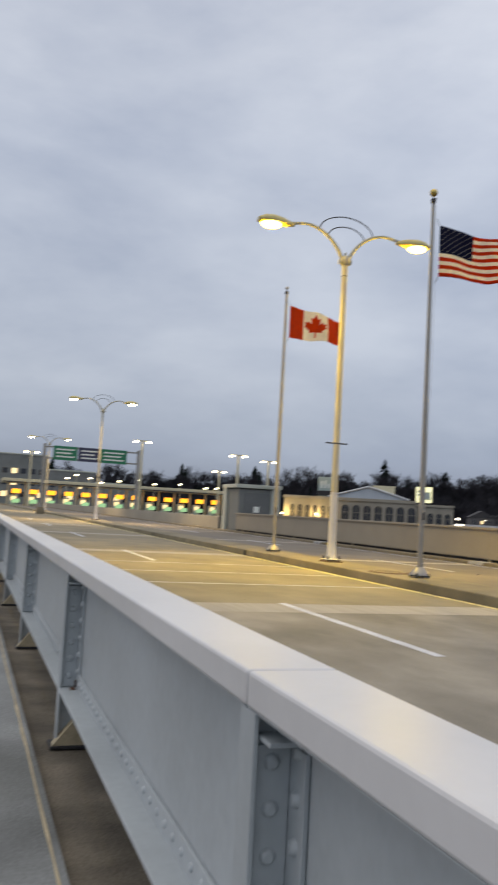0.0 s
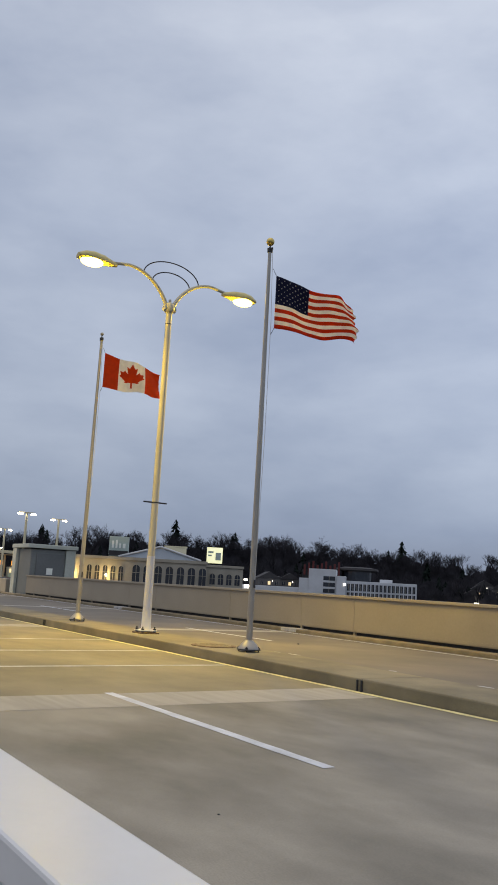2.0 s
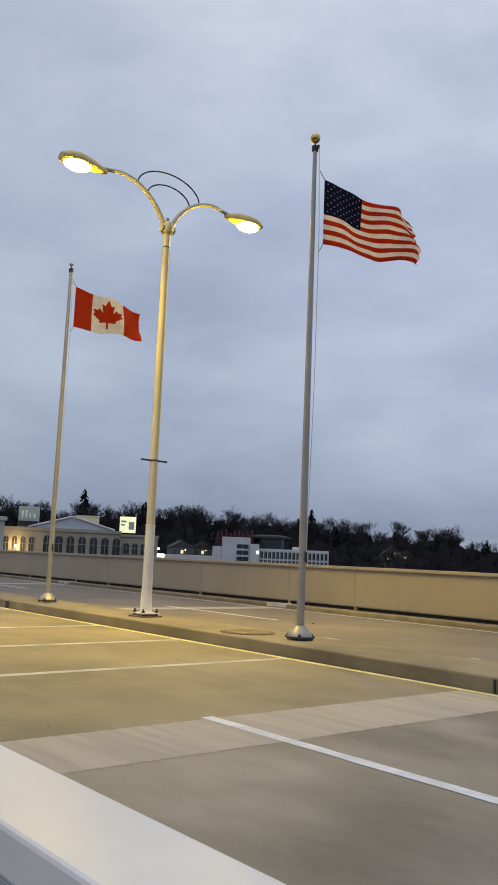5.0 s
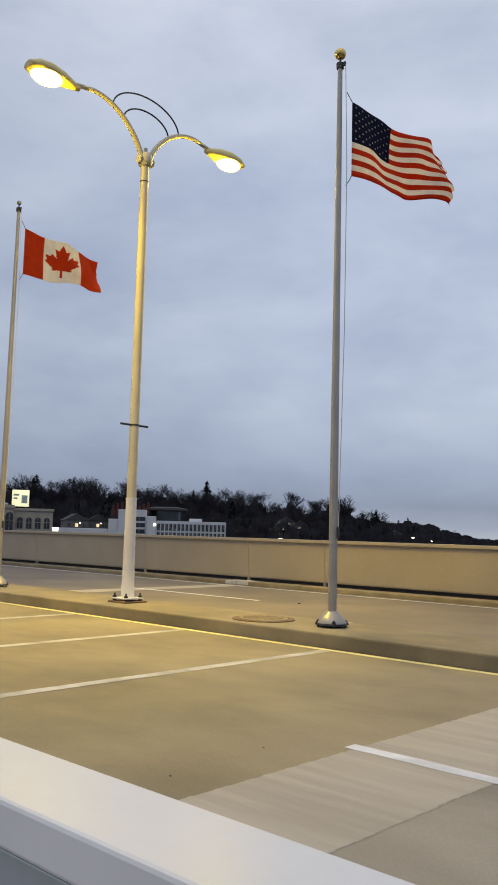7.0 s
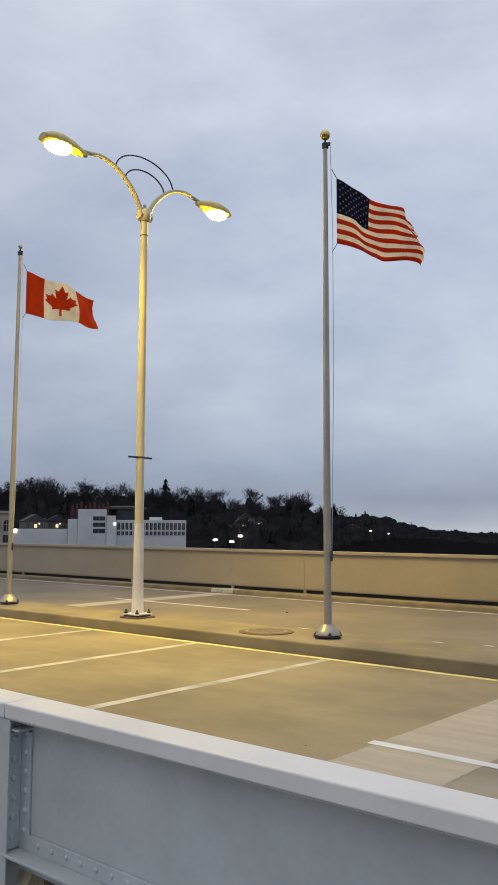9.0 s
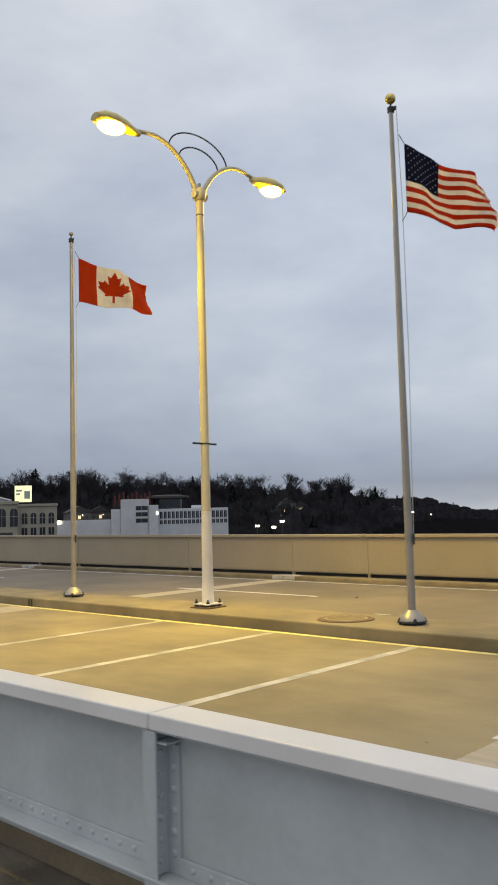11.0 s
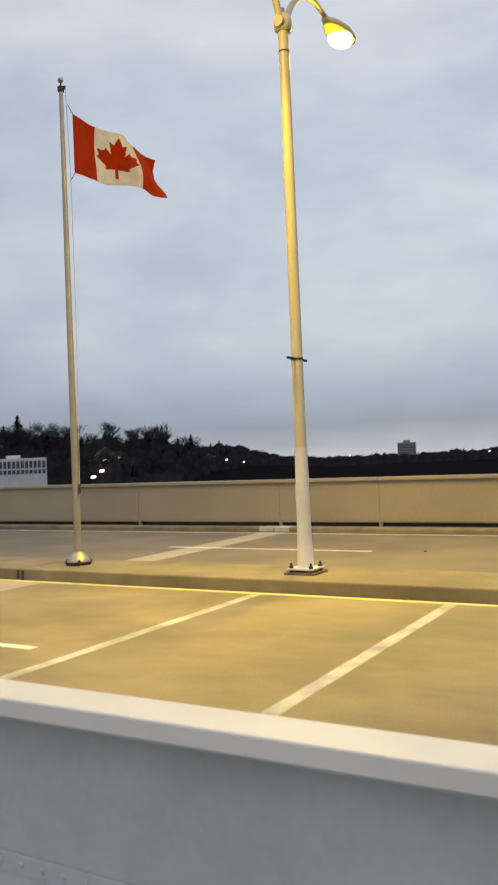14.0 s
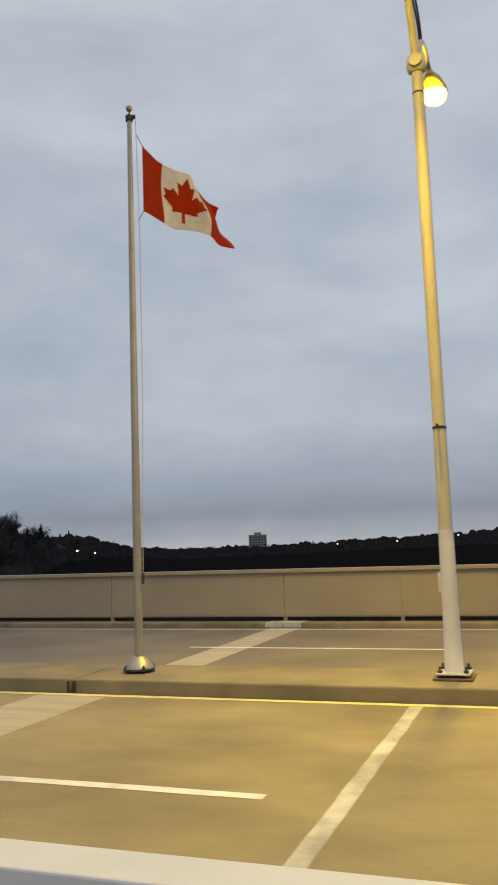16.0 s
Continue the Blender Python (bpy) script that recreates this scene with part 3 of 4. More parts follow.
# ---- street lamps ----
def street_lamp(x, lens):
    """Tapered pole with two curved arms across the road, two thin hoops between them and two lanterns."""
    ob = empty("street_lamp", (x, 9.42, KERB), label="tall grey double-arm street lamp with lit amber lanterns", category="street lamp", group="street lamps on the median")
    Z = -KERB
    bm = bmesh.new()
    box(bm, (-0.20, -0.20, 0.06), (0.20, 0.20, 0.085), 0.006)
    part("base_plate", bm, M_POLE, ob)
    for sx in (-1, 1):
        for sy in (-1, 1):
            b = bmesh.new()
            turned(b, [(0.016, 0.0), (0.016, 0.16)], 8, (sx * 0.155, sy * 0.155, 0))
            turned(b, [(0.034, 0.086), (0.034, 0.118)], 6, (sx * 0.155, sy * 0.155, 0))
            turned(b, [(0.034, 0.03), (0.034, 0.058)], 6, (sx * 0.155, sy * 0.155, 0))
            part("anchor_bolt", b, M_DARK, ob)
    bm = bmesh.new()
    box(bm, (-0.24, -0.24, 0.0), (0.24, 0.24, 0.03), 0.01)
    part("grout_pad", bm, M_IRON, ob)
    bm = bmesh.new()
    turned(bm, [(0.128, 0.085), (0.116, 0.11), (0.103, 0.6), (0.093, 1.93 + Z), (0.093, 1.95 + Z)], 24)
    part("lower_shaft", bm, M_POLE, ob, smooth=True)
    bm = bmesh.new()
    turned(bm, [(0.098, 1.95 + Z), (0.098, 1.985 + Z)], 24)
    part("weld_band", bm, M_POLE, ob)
    bm = bmesh.new()
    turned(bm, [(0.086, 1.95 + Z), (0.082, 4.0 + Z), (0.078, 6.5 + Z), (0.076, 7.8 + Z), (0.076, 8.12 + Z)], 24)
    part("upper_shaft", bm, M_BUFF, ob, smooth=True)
    bm = bmesh.new()
    turned(bm, [(0.081, 7.73 + Z), (0.081, 7.75 + Z)], 20)
    part("joint_ring", bm, M_DARK, ob)
    bm = bmesh.new()
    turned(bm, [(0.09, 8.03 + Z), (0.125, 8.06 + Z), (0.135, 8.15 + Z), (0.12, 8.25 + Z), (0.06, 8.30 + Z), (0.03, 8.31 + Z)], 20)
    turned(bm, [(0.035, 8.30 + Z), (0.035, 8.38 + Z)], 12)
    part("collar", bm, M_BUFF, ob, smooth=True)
    for side in (-1, 1):
        b = bmesh.new()
        turned(b, [(0.075, 0.0), (0.085, 0.02), (0.08, 0.06)], 16)
        bmesh.ops.rotate(b, verts=b.verts, matrix=Matrix.Rotation(radians(-90 * side), 3, "X"))
        bmesh.ops.translate(b, verts=b.verts, vec=(0, side * 0.10, 8.14 + Z))
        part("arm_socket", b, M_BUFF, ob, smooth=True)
    # banner bracket
    bm = bmesh.new()
    box(bm, (-0.012, -0.31, 3.25 + Z), (0.012, -0.08, 3.285 + Z), 0.003)
    box(bm, (-0.012, 0.08, 3.25 + Z), (0.012, 0.31, 3.285 + Z), 0.003)
    turned(bm, [(0.089, 3.252 + Z), (0.089, 3.282 + Z)], 20)
    part("banner_bracket", bm, M_DARK, ob)
    for side in (-1, 1):
        pts, rad = [], []
        for k in range(15):
            f = k / 14
            a = f * math.pi / 2
            pts.append((0, side * (0.09 + 1.10 * (1 - math.cos(a))), 8.16 + Z + 0.84 * math.sin(a) ** 1.45))
            rad.append(0.056 - 0.016 * f)
        pts.append((0, side * 1.64, 8.93 + Z))
        rad.append(0.038)
        b = bmesh.new()
        tube(b, pts, rad, 12)
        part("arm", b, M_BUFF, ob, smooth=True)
        # lantern
        b = bmesh.new()
        rings = []
        for u, w, h0, h1 in ((1.50, 0.05, 8.85, 8.95), (1.64, 0.08, 8.83, 8.99), (1.84, 0.16, 8.82, 9.05), (2.12, 0.215, 8.82, 9.08), (2.34, 0.20, 8.83, 9.05), (2.50, 0.12, 8.85, 8.97)):
            ring = []
            for t in range(12):
                ang = 2 * math.pi * t / 12
                zc = math.sin(ang)
                ring.append(b.verts.new((w * math.cos(ang), side * u, (8.88 + (h1 - 8.88) * zc if zc > 0 else 8.88 + (8.88 - h0) * zc) + Z)))
            rings.append(ring)
        for u, v in zip(rings, rings[1:]):
            for t in range(12):
                b.faces.new((u[t], u[(t + 1) % 12], v[(t + 1) % 12], v[t]))
        b.faces.new(rings[0]), b.faces.new(rings[-1])
        bmesh.ops.recalc_face_normals(b, faces=b.faces)
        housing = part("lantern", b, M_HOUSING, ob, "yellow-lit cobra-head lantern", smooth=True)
        b = bmesh.new()
        bmesh.ops.create_uvsphere(b, u_segments=18, v_segments=10, radius=1, matrix=Matrix.Translation((0, side * 2.14, 8.84 + Z)) @ Matrix.Diagonal((0.20, 0.29, 0.13, 1)))
        part("lens", b, lens, housing, "glowing amber glass lens", smooth=True)
    for r, h, foot in ((0.78, 0.44, 8.91), (0.53, 0.32, 8.76)):
        pts = []
        for k in range(21):
            a = math.pi * k / 20
            pts.append((0, -r * math.cos(a), foot + Z + h * math.sin(a)))
        b = bmesh.new()
        tube(b, pts, 0.015, 8)
        part("hoop", b, M_DARK, ob, "thin dark curved bar", smooth=True)
    return ob


street_lamp(LAMP_XS[0], M_GLOW)
for x in LAMP_XS[1:]:
    street_lamp(x, M_GLOWW)


# ---- flagpoles and flags ----
WIND = Vector((0.29, 0.957, 0.0)).normalized()


def flagpole(x, height, finial):
    ob = empty("flagpole", (x, 9.42, KERB), label="tall tapered aluminium flagpole on a bolted base", category="flagpole", group="flagpoles on the median")
    h = height - KERB
    bm = bmesh.new()
    turned(bm, [(0.23, 0.03), (0.23, 0.055)], 8)
    part("base_plate", bm, M_DARK, ob)
    for k in range(4):
        a = radians(45 + 90 * k)
        b = bmesh.new()
        turned(b, [(0.014, 0.0), (0.014, 0.10)], 8, (0.19 * math.cos(a), 0.19 * math.sin(a), 0))
        turned(b, [(0.03, 0.056), (0.03, 0.083)], 6, (0.19 * math.cos(a), 0.19 * math.sin(a), 0))
        part("anchor_bolt", b, M_DARK, ob)
    bm = bmesh.new()
    turned(bm, [(0.205, 0.056), (0.20, 0.075), (0.15, 0.14), (0.09, 0.20), (0.078, 0.215)], 24)
    part("flash_collar", bm, M_ALU, ob, "spun pale metal base collar", smooth=True)
    bm = bmesh.new()
    turned(bm, [(0.061, 0.05), (0.058, 2.4), (0.047, h * 0.66), (0.035, h - 0.12)], 20)
    part("shaft", bm, M_ALU, ob, smooth=True)
    bm = bmesh.new()
    turned(bm, [(0.055, h - 0.14), (0.058, h - 0.06), (0.03, h - 0.04), (0.014, h - 0.03), (0.014, h + 0.02)], 14)
    box(bm, (0.02, -0.015, h - 0.12), (0.10, 0.015, h - 0.06), 0.005)
    part("truck", bm, M_DARK, ob, smooth=False)
    bm = bmesh.new()
    r = 0.085 if finial == "ball" else 0.05
    bmesh.ops.create_uvsphere(bm, u_segments=18, v_segments=12, radius=r, matrix=Matrix.Translation((0, 0, h + 0.02 + r * 0.8)))
    part("finial", bm, M_GOLD if finial == "ball" else M_ALU, ob, smooth=True)
    b = bmesh.new()
    tube(b, [(0.10, 0.0, h - 0.10), (0.115, 0.04, h * 0.8), (0.12, 0.03, h * 0.5), (0.085, 0.0, 1.25)], 0.005, 6)
    part("halyard", b, M_ROPE, ob)
    part("cleat", boxed((0.07, -0.015, 1.2), (0.10, 0.015, 1.36), 0.006), M_DARK, ob)
    return ob


def cloth_point(u, v, length, hoist, droop, phase, bend, fray):
    """A point of a flying flag: u along the fly, v up the hoist, 0 to 1."""
    s = u * length
    side = Vector((WIND.y, -WIND.x, 0))
    wave = 0.115 * u ** 0.7 * math.sin(6.3 * u * 1.25 + phase + 1.5 * v) + 0.055 * u * math.sin(15.0 * u - 4.2 * v + phase * 2) + 0.02 * u * math.sin(27.0 * u + 6.0 * v)
    curl = bend * u ** 2 * (0.85 + 0.3 * math.sin(phase + 2.2 * v)) + 0.05 * u * math.sin(5 * v + 7 * u)
    fall = droop * (0.75 * s + 0.18 * s * s / length) * (1.0 - 0.10 * v)
    shrink = 1 - 0.27 * u
    s *= 1 - 0.28 * fray * max(0.0, u - 0.75) * (0.5 + 0.5 * math.sin(23 * v + phase) * math.cos(9 * v))
    return WIND * (s * (1 - 0.12 * droop)) + side * (wave + curl) + Vector((0, 0, v * hoist * shrink + 0.05 * hoist * u - fall + 0.045 * u * math.sin(9 * u + phase)))


def leaf_outline():
    """A stemmed eleven-pointed maple leaf, width and height about 1."""
    right = [(0.00, 0.50), (0.10, 0.31), (0.20, 0.36), (0.155, 0.10), (0.27, 0.22), (0.31, 0.15), (0.44, 0.17), (0.40, 0.03), (0.46, -0.01), (0.24, -0.19), (0.26, -0.26), (0.03, -0.23), (0.03, -0.46)]
    return right + [(-x, y) for x, y in reversed(right[1:])]


def inside(poly, x, y):
    hit = False
    for (x0, y0), (x1, y1) in zip(poly, poly[1:] + poly[:1]):
        if (y0 > y) != (y1 > y) and x < (x1 - x0) * (y - y0) / (y1 - y0) + x0:
            hit = not hit
    return hit


def flag(name, at, length, hoist, droop, phase, bend, fray, colour_of, mats, nu, nv, label):
    """Cloth as a fine sheet with a thickness, coloured patch by patch as it is sewn."""
    ob = empty(name, at, label=label, category="flag", group="flags on the median poles")
    bm = bmesh.new()
    vs = [[bm.verts.new(cloth_point(i / nu, j / nv, length, hoist, droop, phase, bend, fray)) for j in range(nv + 1)] for i in range(nu + 1)]
    for i in range(nu):
        for j in range(nv):
            f = bm.faces.new((vs[i][j], vs[i + 1][j], vs[i + 1][j + 1], vs[i][j + 1]))
            f.material_index = colour_of((i + 0.5) / nu, (j + 0.5) / nv)
            f.smooth = True
    cloth = part("cloth", bm, mats, ob)
    so = cloth.modifiers.new("thickness", "SOLIDIFY")
    so.thickness = 0.004
    for v, nm in ((1.0, "snap_hook"), (0.0, "snap_hook")):
        p = cloth_point(0, v, length, hoist, droop, phase, bend, fray)
        b = bmesh.new()
        tube(b, [p, p + Vector((-0.02, -0.01, 0.04 if v else -0.05)), p + Vector((-0.07, -0.04, 0.16 if v else -0.14))], 0.006, 6)
        part(nm, b, M_DARK, ob)
    return ob, (length, hoist, droop, phase, bend, fray)


def stars_and_stripes(u, v):
    if u < 0.42 and v > 6 / 13:
        return 2
    return 0 if int(min(12, (1 - v) * 13)) % 2 == 0 else 1


LEAF = leaf_outline()


def maple(u, v):
    if u < 0.27 or u > 0.73:
        return 0
    return 0 if inside(LEAF, (u - 0.5) * 1.75 / 0.82, (v - 0.5) / 0.82) else 1


us_flag, us_shape = flag("flag", (4.60, 9.50, 6.58), 1.78, 1.12, 0.12, 0.6, 0.12, 0.9, stars_and_stripes, [M_RED, M_FWHITE, M_BLUE], 50, 26,
                         "red and white striped flag with star-filled navy corner, flying")


def star_field(parent, shape):
    bm = bmesh.new()
    for row in range(9):
        for col in range(6 if row % 2 == 0 else 5):
            u0 = 0.42 * ((col * 2 + 1 + (row % 2)) / 12)
            v0 = 1 - (7 / 13) * (row + 1) / 10
            for off in (-0.005, 0.005):
                ring = []
                for k in range(10):
                    r = (0.020 if k % 2 == 0 else 0.009)
                    a = math.pi / 2 + k * math.pi / 5
                    p = cloth_point(max(0, u0 + r * math.cos(a) / shape[0]), v0 + r * math.sin(a) / shape[1], *shape)
                    ring.append(bm.verts.new(p + Vector((WIND.y, -WIND.x, 0)) * off))
                bm.faces.new(ring)
    tagged(part("stars", bm, M_FWHITE, parent, "small white stars"), kind="stuff")


star_field(us_flag, us_shape)
flag("flag", (-4.11, 9.50, 6.85), 1.66, 1.02, 0.17, 2.3, 0.42, 0.15, maple, [M_RED, M_FWHITE], 126, 72, "red and white flag with red maple leaf, flying")
flagpole(4.43, 8.38, "ball")
flagpole(-4.28, 8.40, "cap")


def drain_cover(x, y):
    ob = empty("manhole_cover", (x, y, KERB), label="rusty round cast-iron cover set in the median", category="manhole cover")
    bm = bmesh.new()
    turned(bm, [(0.46, 0.0), (0.46, 0.012), (0.38, 0.018), (0.37, 0.012)], 28)
    part("frame", bm, M_IRON, ob)
    bm = bmesh.new()
    turned(bm, [(0.36, 0.0), (0.36, 0.02), (0.34, 0.024)], 28)
    part("lid", bm, M_KERB, ob)
    for k in range(-3, 4):
        w = math.sqrt(max(0.01, 0.30 ** 2 - (k * 0.085) ** 2))
        part("rib", boxed((-w, k * 0.085 - 0.015, 0.024), (w, k * 0.085 + 0.015, 0.030)), M_KERB, ob)


drain_cover(3.23, 9.36)


def small_junction_box(x):
    """A pale conduit fitting low on the lamp pole."""
    ob = empty("junction_box", (x, 9.47, 1.22), label="small white junction box strapped to the lamp pole", category="junction box")
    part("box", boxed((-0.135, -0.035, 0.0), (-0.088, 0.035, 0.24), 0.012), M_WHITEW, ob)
    part("strap", boxed((-0.110, -0.02, 0.08), (0.0, 0.02, 0.11), 0.003), M_DARK, ob)


small_junction_box(0.0)


# ---- beyond the bridge: land, woods, buildings ----
REF = Vector((18.0, 0.4, 1.45))


def spot(azimuth, dist, z=0.0):
    """A place by its bearing (degrees to the left of straight across) and distance."""
    a = radians(azimuth)
    return Vector((REF.x - dist * math.sin(a), REF.y + dist * math.cos(a), z))


def skyline(az):
    """Elevation of the tree tops, in degrees, by bearing."""
    table = [(-95, 1.2), (-40, 1.3), (-8, 0.9), (0, 0.75), (5, 0.5), (11, 0.25), (17, 0.05), (25, 0.0), (28, 0.15), (29.5, 0.55), (31.2, 1.1), (33.6, 1.3), (36.6, 1.85), (38.2, 2.2), (42.8, 2.45), (47.5, 2.75), (52.4, 3.0), (56.5, 3.05), (64, 3.05), (70, 2.65), (76, 2.5), (85, 2.3), (110, 1.6)]
    for (a, e), (b, g) in zip(table, table[1:]):
        if a <= az <= b:
            return e + (g - e) * (az - a) / (b - a)
    return 1.3


def woods_distance(az):
    return 1500 if az < 28 else 1500 - (az - 28) / 9 * 1000 if az < 37 else 500


def land():
    """One sheet of land out to the horizon, rising into the far bank."""
    bm = bmesh.new()
    azs = [k * 3.0 - 180 for k in range(121)]
    grid = []
    for az in azs:
        a = ((az + 180) % 360) - 180
        inview = -95 <= a <= 110
        d = woods_distance(a) if inview else 1500
        tree = 14.5 if d < 800 else 12.0
        crest = REF.z + d * math.tan(radians(skyline(a) if inview else 1.3)) - tree
        row = []
        for r, h in ((30, -28), (110, -28), (d * 0.45, -24), (d * 0.62, -18 if crest > -10 else -24), (d * 0.8, crest * 0.45 - 9), (d, crest), (d * 1.25, crest - 4), (4500, -30)):
            p = spot(az, r)
            row.append(bm.verts.new((p.x, p.y, h)))
        grid.append(row)
    for u, v in zip(grid, grid[1:]):
        for k in range(len(u) - 1):
            bm.faces.new((u[k], u[k + 1], v[k + 1], v[k]))
    bmesh.ops.remove_doubles(bm, verts=bm.verts, dist=0.01)
    bmesh.ops.recalc_face_normals(bm, faces=bm.faces)
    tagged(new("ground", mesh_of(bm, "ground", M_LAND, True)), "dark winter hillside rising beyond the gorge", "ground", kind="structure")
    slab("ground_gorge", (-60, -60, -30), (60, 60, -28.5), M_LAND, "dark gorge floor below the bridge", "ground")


land()


def land_height(az, r):
    d = woods_distance(az)
    crest = REF.z + d * math.tan(radians(skyline(az))) - (14.5 if d < 800 else 12.0)
    pts = [(110, -28), (d * 0.45, -24), (d * 0.62, -18 if crest > -10 else -24), (d * 0.8, crest * 0.45 - 9), (d, crest), (d * 1.25, crest - 4)]
    for (a, e), (b, g) in zip(pts, pts[1:]):
        if a <= r <= b:
            return e + (g - e) * (r - a) / (b - a)
    return crest


def bare_tree(rnd, out, base, h, deep=4):
    """A bare tree: forking limbs of thin blades, fine twigs at the tips."""
    verts, faces = out

    def limb(p, d, length, w, level):
        q = p + d * length
        s = d.cross(Vector((rnd.uniform(-1, 1), rnd.uniform(-1, 1), 0.2))).normalized()
        t = d.cross(s)
        for axis in ((s, t) if level < 2 else (s,)):
            n = len(verts)
            verts.extend((p - axis * w, p + axis * w, q + axis * w * 0.55, q - axis * w * 0.55))
            faces.append((n, n + 1, n + 2, n + 3))
        if level >= deep:
            return
        kids = 5 if level == 0 else 4 if level == 1 else 3
        for k in range(kids):
            nd = (d + Vector((rnd.uniform(-1, 1), rnd.uniform(-1, 1), rnd.uniform(-0.2, 0.55))) * (0.72 if level else 0.62)).normalized()
            limb(p + d * length * rnd.uniform(0.6, 1.0), nd, length * rnd.uniform(0.55, 0.78), w * 0.64, level + 1)

    limb(Vector(base), Vector((rnd.uniform(-0.08, 0.08), rnd.uniform(-0.08, 0.08), 1)).normalized(), h * 0.31, h * 0.0145, 0)


def conifer(rnd, out, base, h):
    """A fir: drooping tiers of ragged fans on a stem."""
    verts, faces = out
    base = Vector(base)
    n = len(verts)
    verts.extend((base + Vector((-0.2, 0, 0)), base + Vector((0.2, 0, 0)), base + Vector((0, 0, h))))
    faces.append((n, n + 1, n + 2))
    tiers = 9
    for k in range(tiers):
        z = h * (0.12 + 0.85 * k / tiers)
        r = h * 0.25 * (1 - k / tiers) ** 0.7 + 0.2
        for j in range(13):
            a = rnd.uniform(0, 6.283)
            rr = r * rnd.uniform(0.6, 1.15)
            tip = base + Vector((math.cos(a) * rr, math.sin(a) * rr, z - 0.10 * h * rnd.uniform(0.3, 1)))
            side = Vector((-math.sin(a), math.cos(a), 0)) * rr * 0.32
            n = len(verts)
            verts.extend((base + Vector((0, 0, z + 0.06 * h)), tip + side, tip - side))
            faces.append((n, n + 1, n + 2))


def woods():
    rnd = random.Random(4)
    bare, fir = ([], []), ([], [])
    brush = ([], [])
    az = -32.0
    while az < 92:
        d = woods_distance(az)
        far = d > 800
        for row in range(4):
            r = d * (1.02 - 0.085 * row) * rnd.uniform(0.98, 1.02)
            a = az + rnd.uniform(-0.3, 0.3)
            p = spot(a, r, land_height(az, min(r, d * 1.2)) - 0.5)
            h = rnd.uniform(14, 24) * (1.0 + 0.55 * noise.noise((az * 0.8, row * 2.3, 7.0))) if not far else rnd.uniform(12, 18)
            pick = noise.noise((a * 0.35, row * 3.1, 0.0))
            if pick > 0.12 and rnd.random() < (0.10 if far else 0.55):
                conifer(rnd, fir, p, h * rnd.uniform(0.6, 0.95))
            else:
                bare_tree(rnd, bare, p, h * (0.85 if far else 1.0), 3 if far or row > 1 else 5)
            # undergrowth and massed twigs between the trunks
            for k in range(3):
                q = p + Vector((rnd.uniform(-4, 4), rnd.uniform(-4, 4), 0))
                s = rnd.uniform(2.4, 5.0) * (1.5 if far else 1.0)
                top = h * (rnd.uniform(0.3, 0.55) + 0.45 * noise.noise((a * 1.3, row * 1.7, 4.0)) if far else rnd.uniform(0.26, 0.54))
                n = len(brush[0])
                ux = Vector((math.cos(radians(a)), math.sin(radians(a)), 0)) * s
                m = 27
                brush[0].extend((q + ux, q - ux))
                for i in range(m):
                    f = -1 + 2 * i / (m - 1)
                    lift = top * math.sqrt(1 - 0.85 * f * f) * rnd.uniform(0.90, 1.06)
                    brush[0].append(q + ux * f + Vector((0, 0, lift)))
                brush[1].append(tuple(range(n, n + m + 2)))
        az += 0.27 if not far else 0.20
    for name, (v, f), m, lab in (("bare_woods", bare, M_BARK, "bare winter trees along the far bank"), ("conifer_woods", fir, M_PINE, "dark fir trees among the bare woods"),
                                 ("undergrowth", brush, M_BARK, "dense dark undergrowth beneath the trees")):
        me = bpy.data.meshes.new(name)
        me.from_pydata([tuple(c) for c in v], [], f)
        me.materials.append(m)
        tagged(new(name, me), lab, "trees", kind="stuff")


woods()


def facing(at):
    """A turn about z so that local -y looks back to the bridge."""
    d = Vector((at.x - REF.x, at.y - REF.y))
    return math.degrees(math.atan2(d.y, d.x)) - 90


def arched_window(parent, x, y, z, w, h, mat):
    bm = bmesh.new()
    pts = [(-w / 2, 0), (w / 2, 0), (w / 2, h - w / 2)] + [(w / 2 * math.cos(a), h - w / 2 + w / 2 * math.sin(a)) for a in [math.pi * k / 8 for k in range(1, 8)]] + [(-w / 2, h - w / 2)]
    front = [bm.verts.new((x + px, y - 0.06, z + pz)) for px, pz in pts]
    back = [bm.verts.new((x + px, y + 0.10, z + pz)) for px, pz in pts]
    bm.faces.new(front)
    for k in range(len(pts)):
        bm.faces.new((front[k], front[(k + 1) % len(pts)], back[(k + 1) % len(pts)], back[k]))
    bmesh.ops.recalc_face_normals(bm, faces=bm.faces)
    win = part("window", bm, mat, parent)
    bm = bmesh.new()
    ring = [(px * 1.16, pz * 1.05) for px, pz in pts]
    a = [bm.verts.new((x + px, y - 0.14, z + pz)) for px, pz in pts]
    b = [bm.verts.new((x + px, y - 0.14, z + pz)) for px, pz in ring]
    c = [bm.verts.new((x + px, y + 0.05, z + pz)) for px, pz in ring]
    for k in range(1, len(pts)):
        n = (k + 1) % len(pts)
        bm.faces.new((a[k], a[n], b[n], b[k]))
        bm.faces.new((b[k], b[n], c[n], c[k]))
    part("surround", bm, M_STONE, win)
    bm = bmesh.new()
    box(bm, (x - 0.05, y - 0.10, z), (x + 0.05, y - 0.062, z + h - 0.1))
    box(bm, (x - w / 2, y - 0.10, z + h * 0.55), (x + w / 2, y - 0.062, z + h * 0.55 + 0.1))
    part("glazing_bar", bm, M_STONE, win)


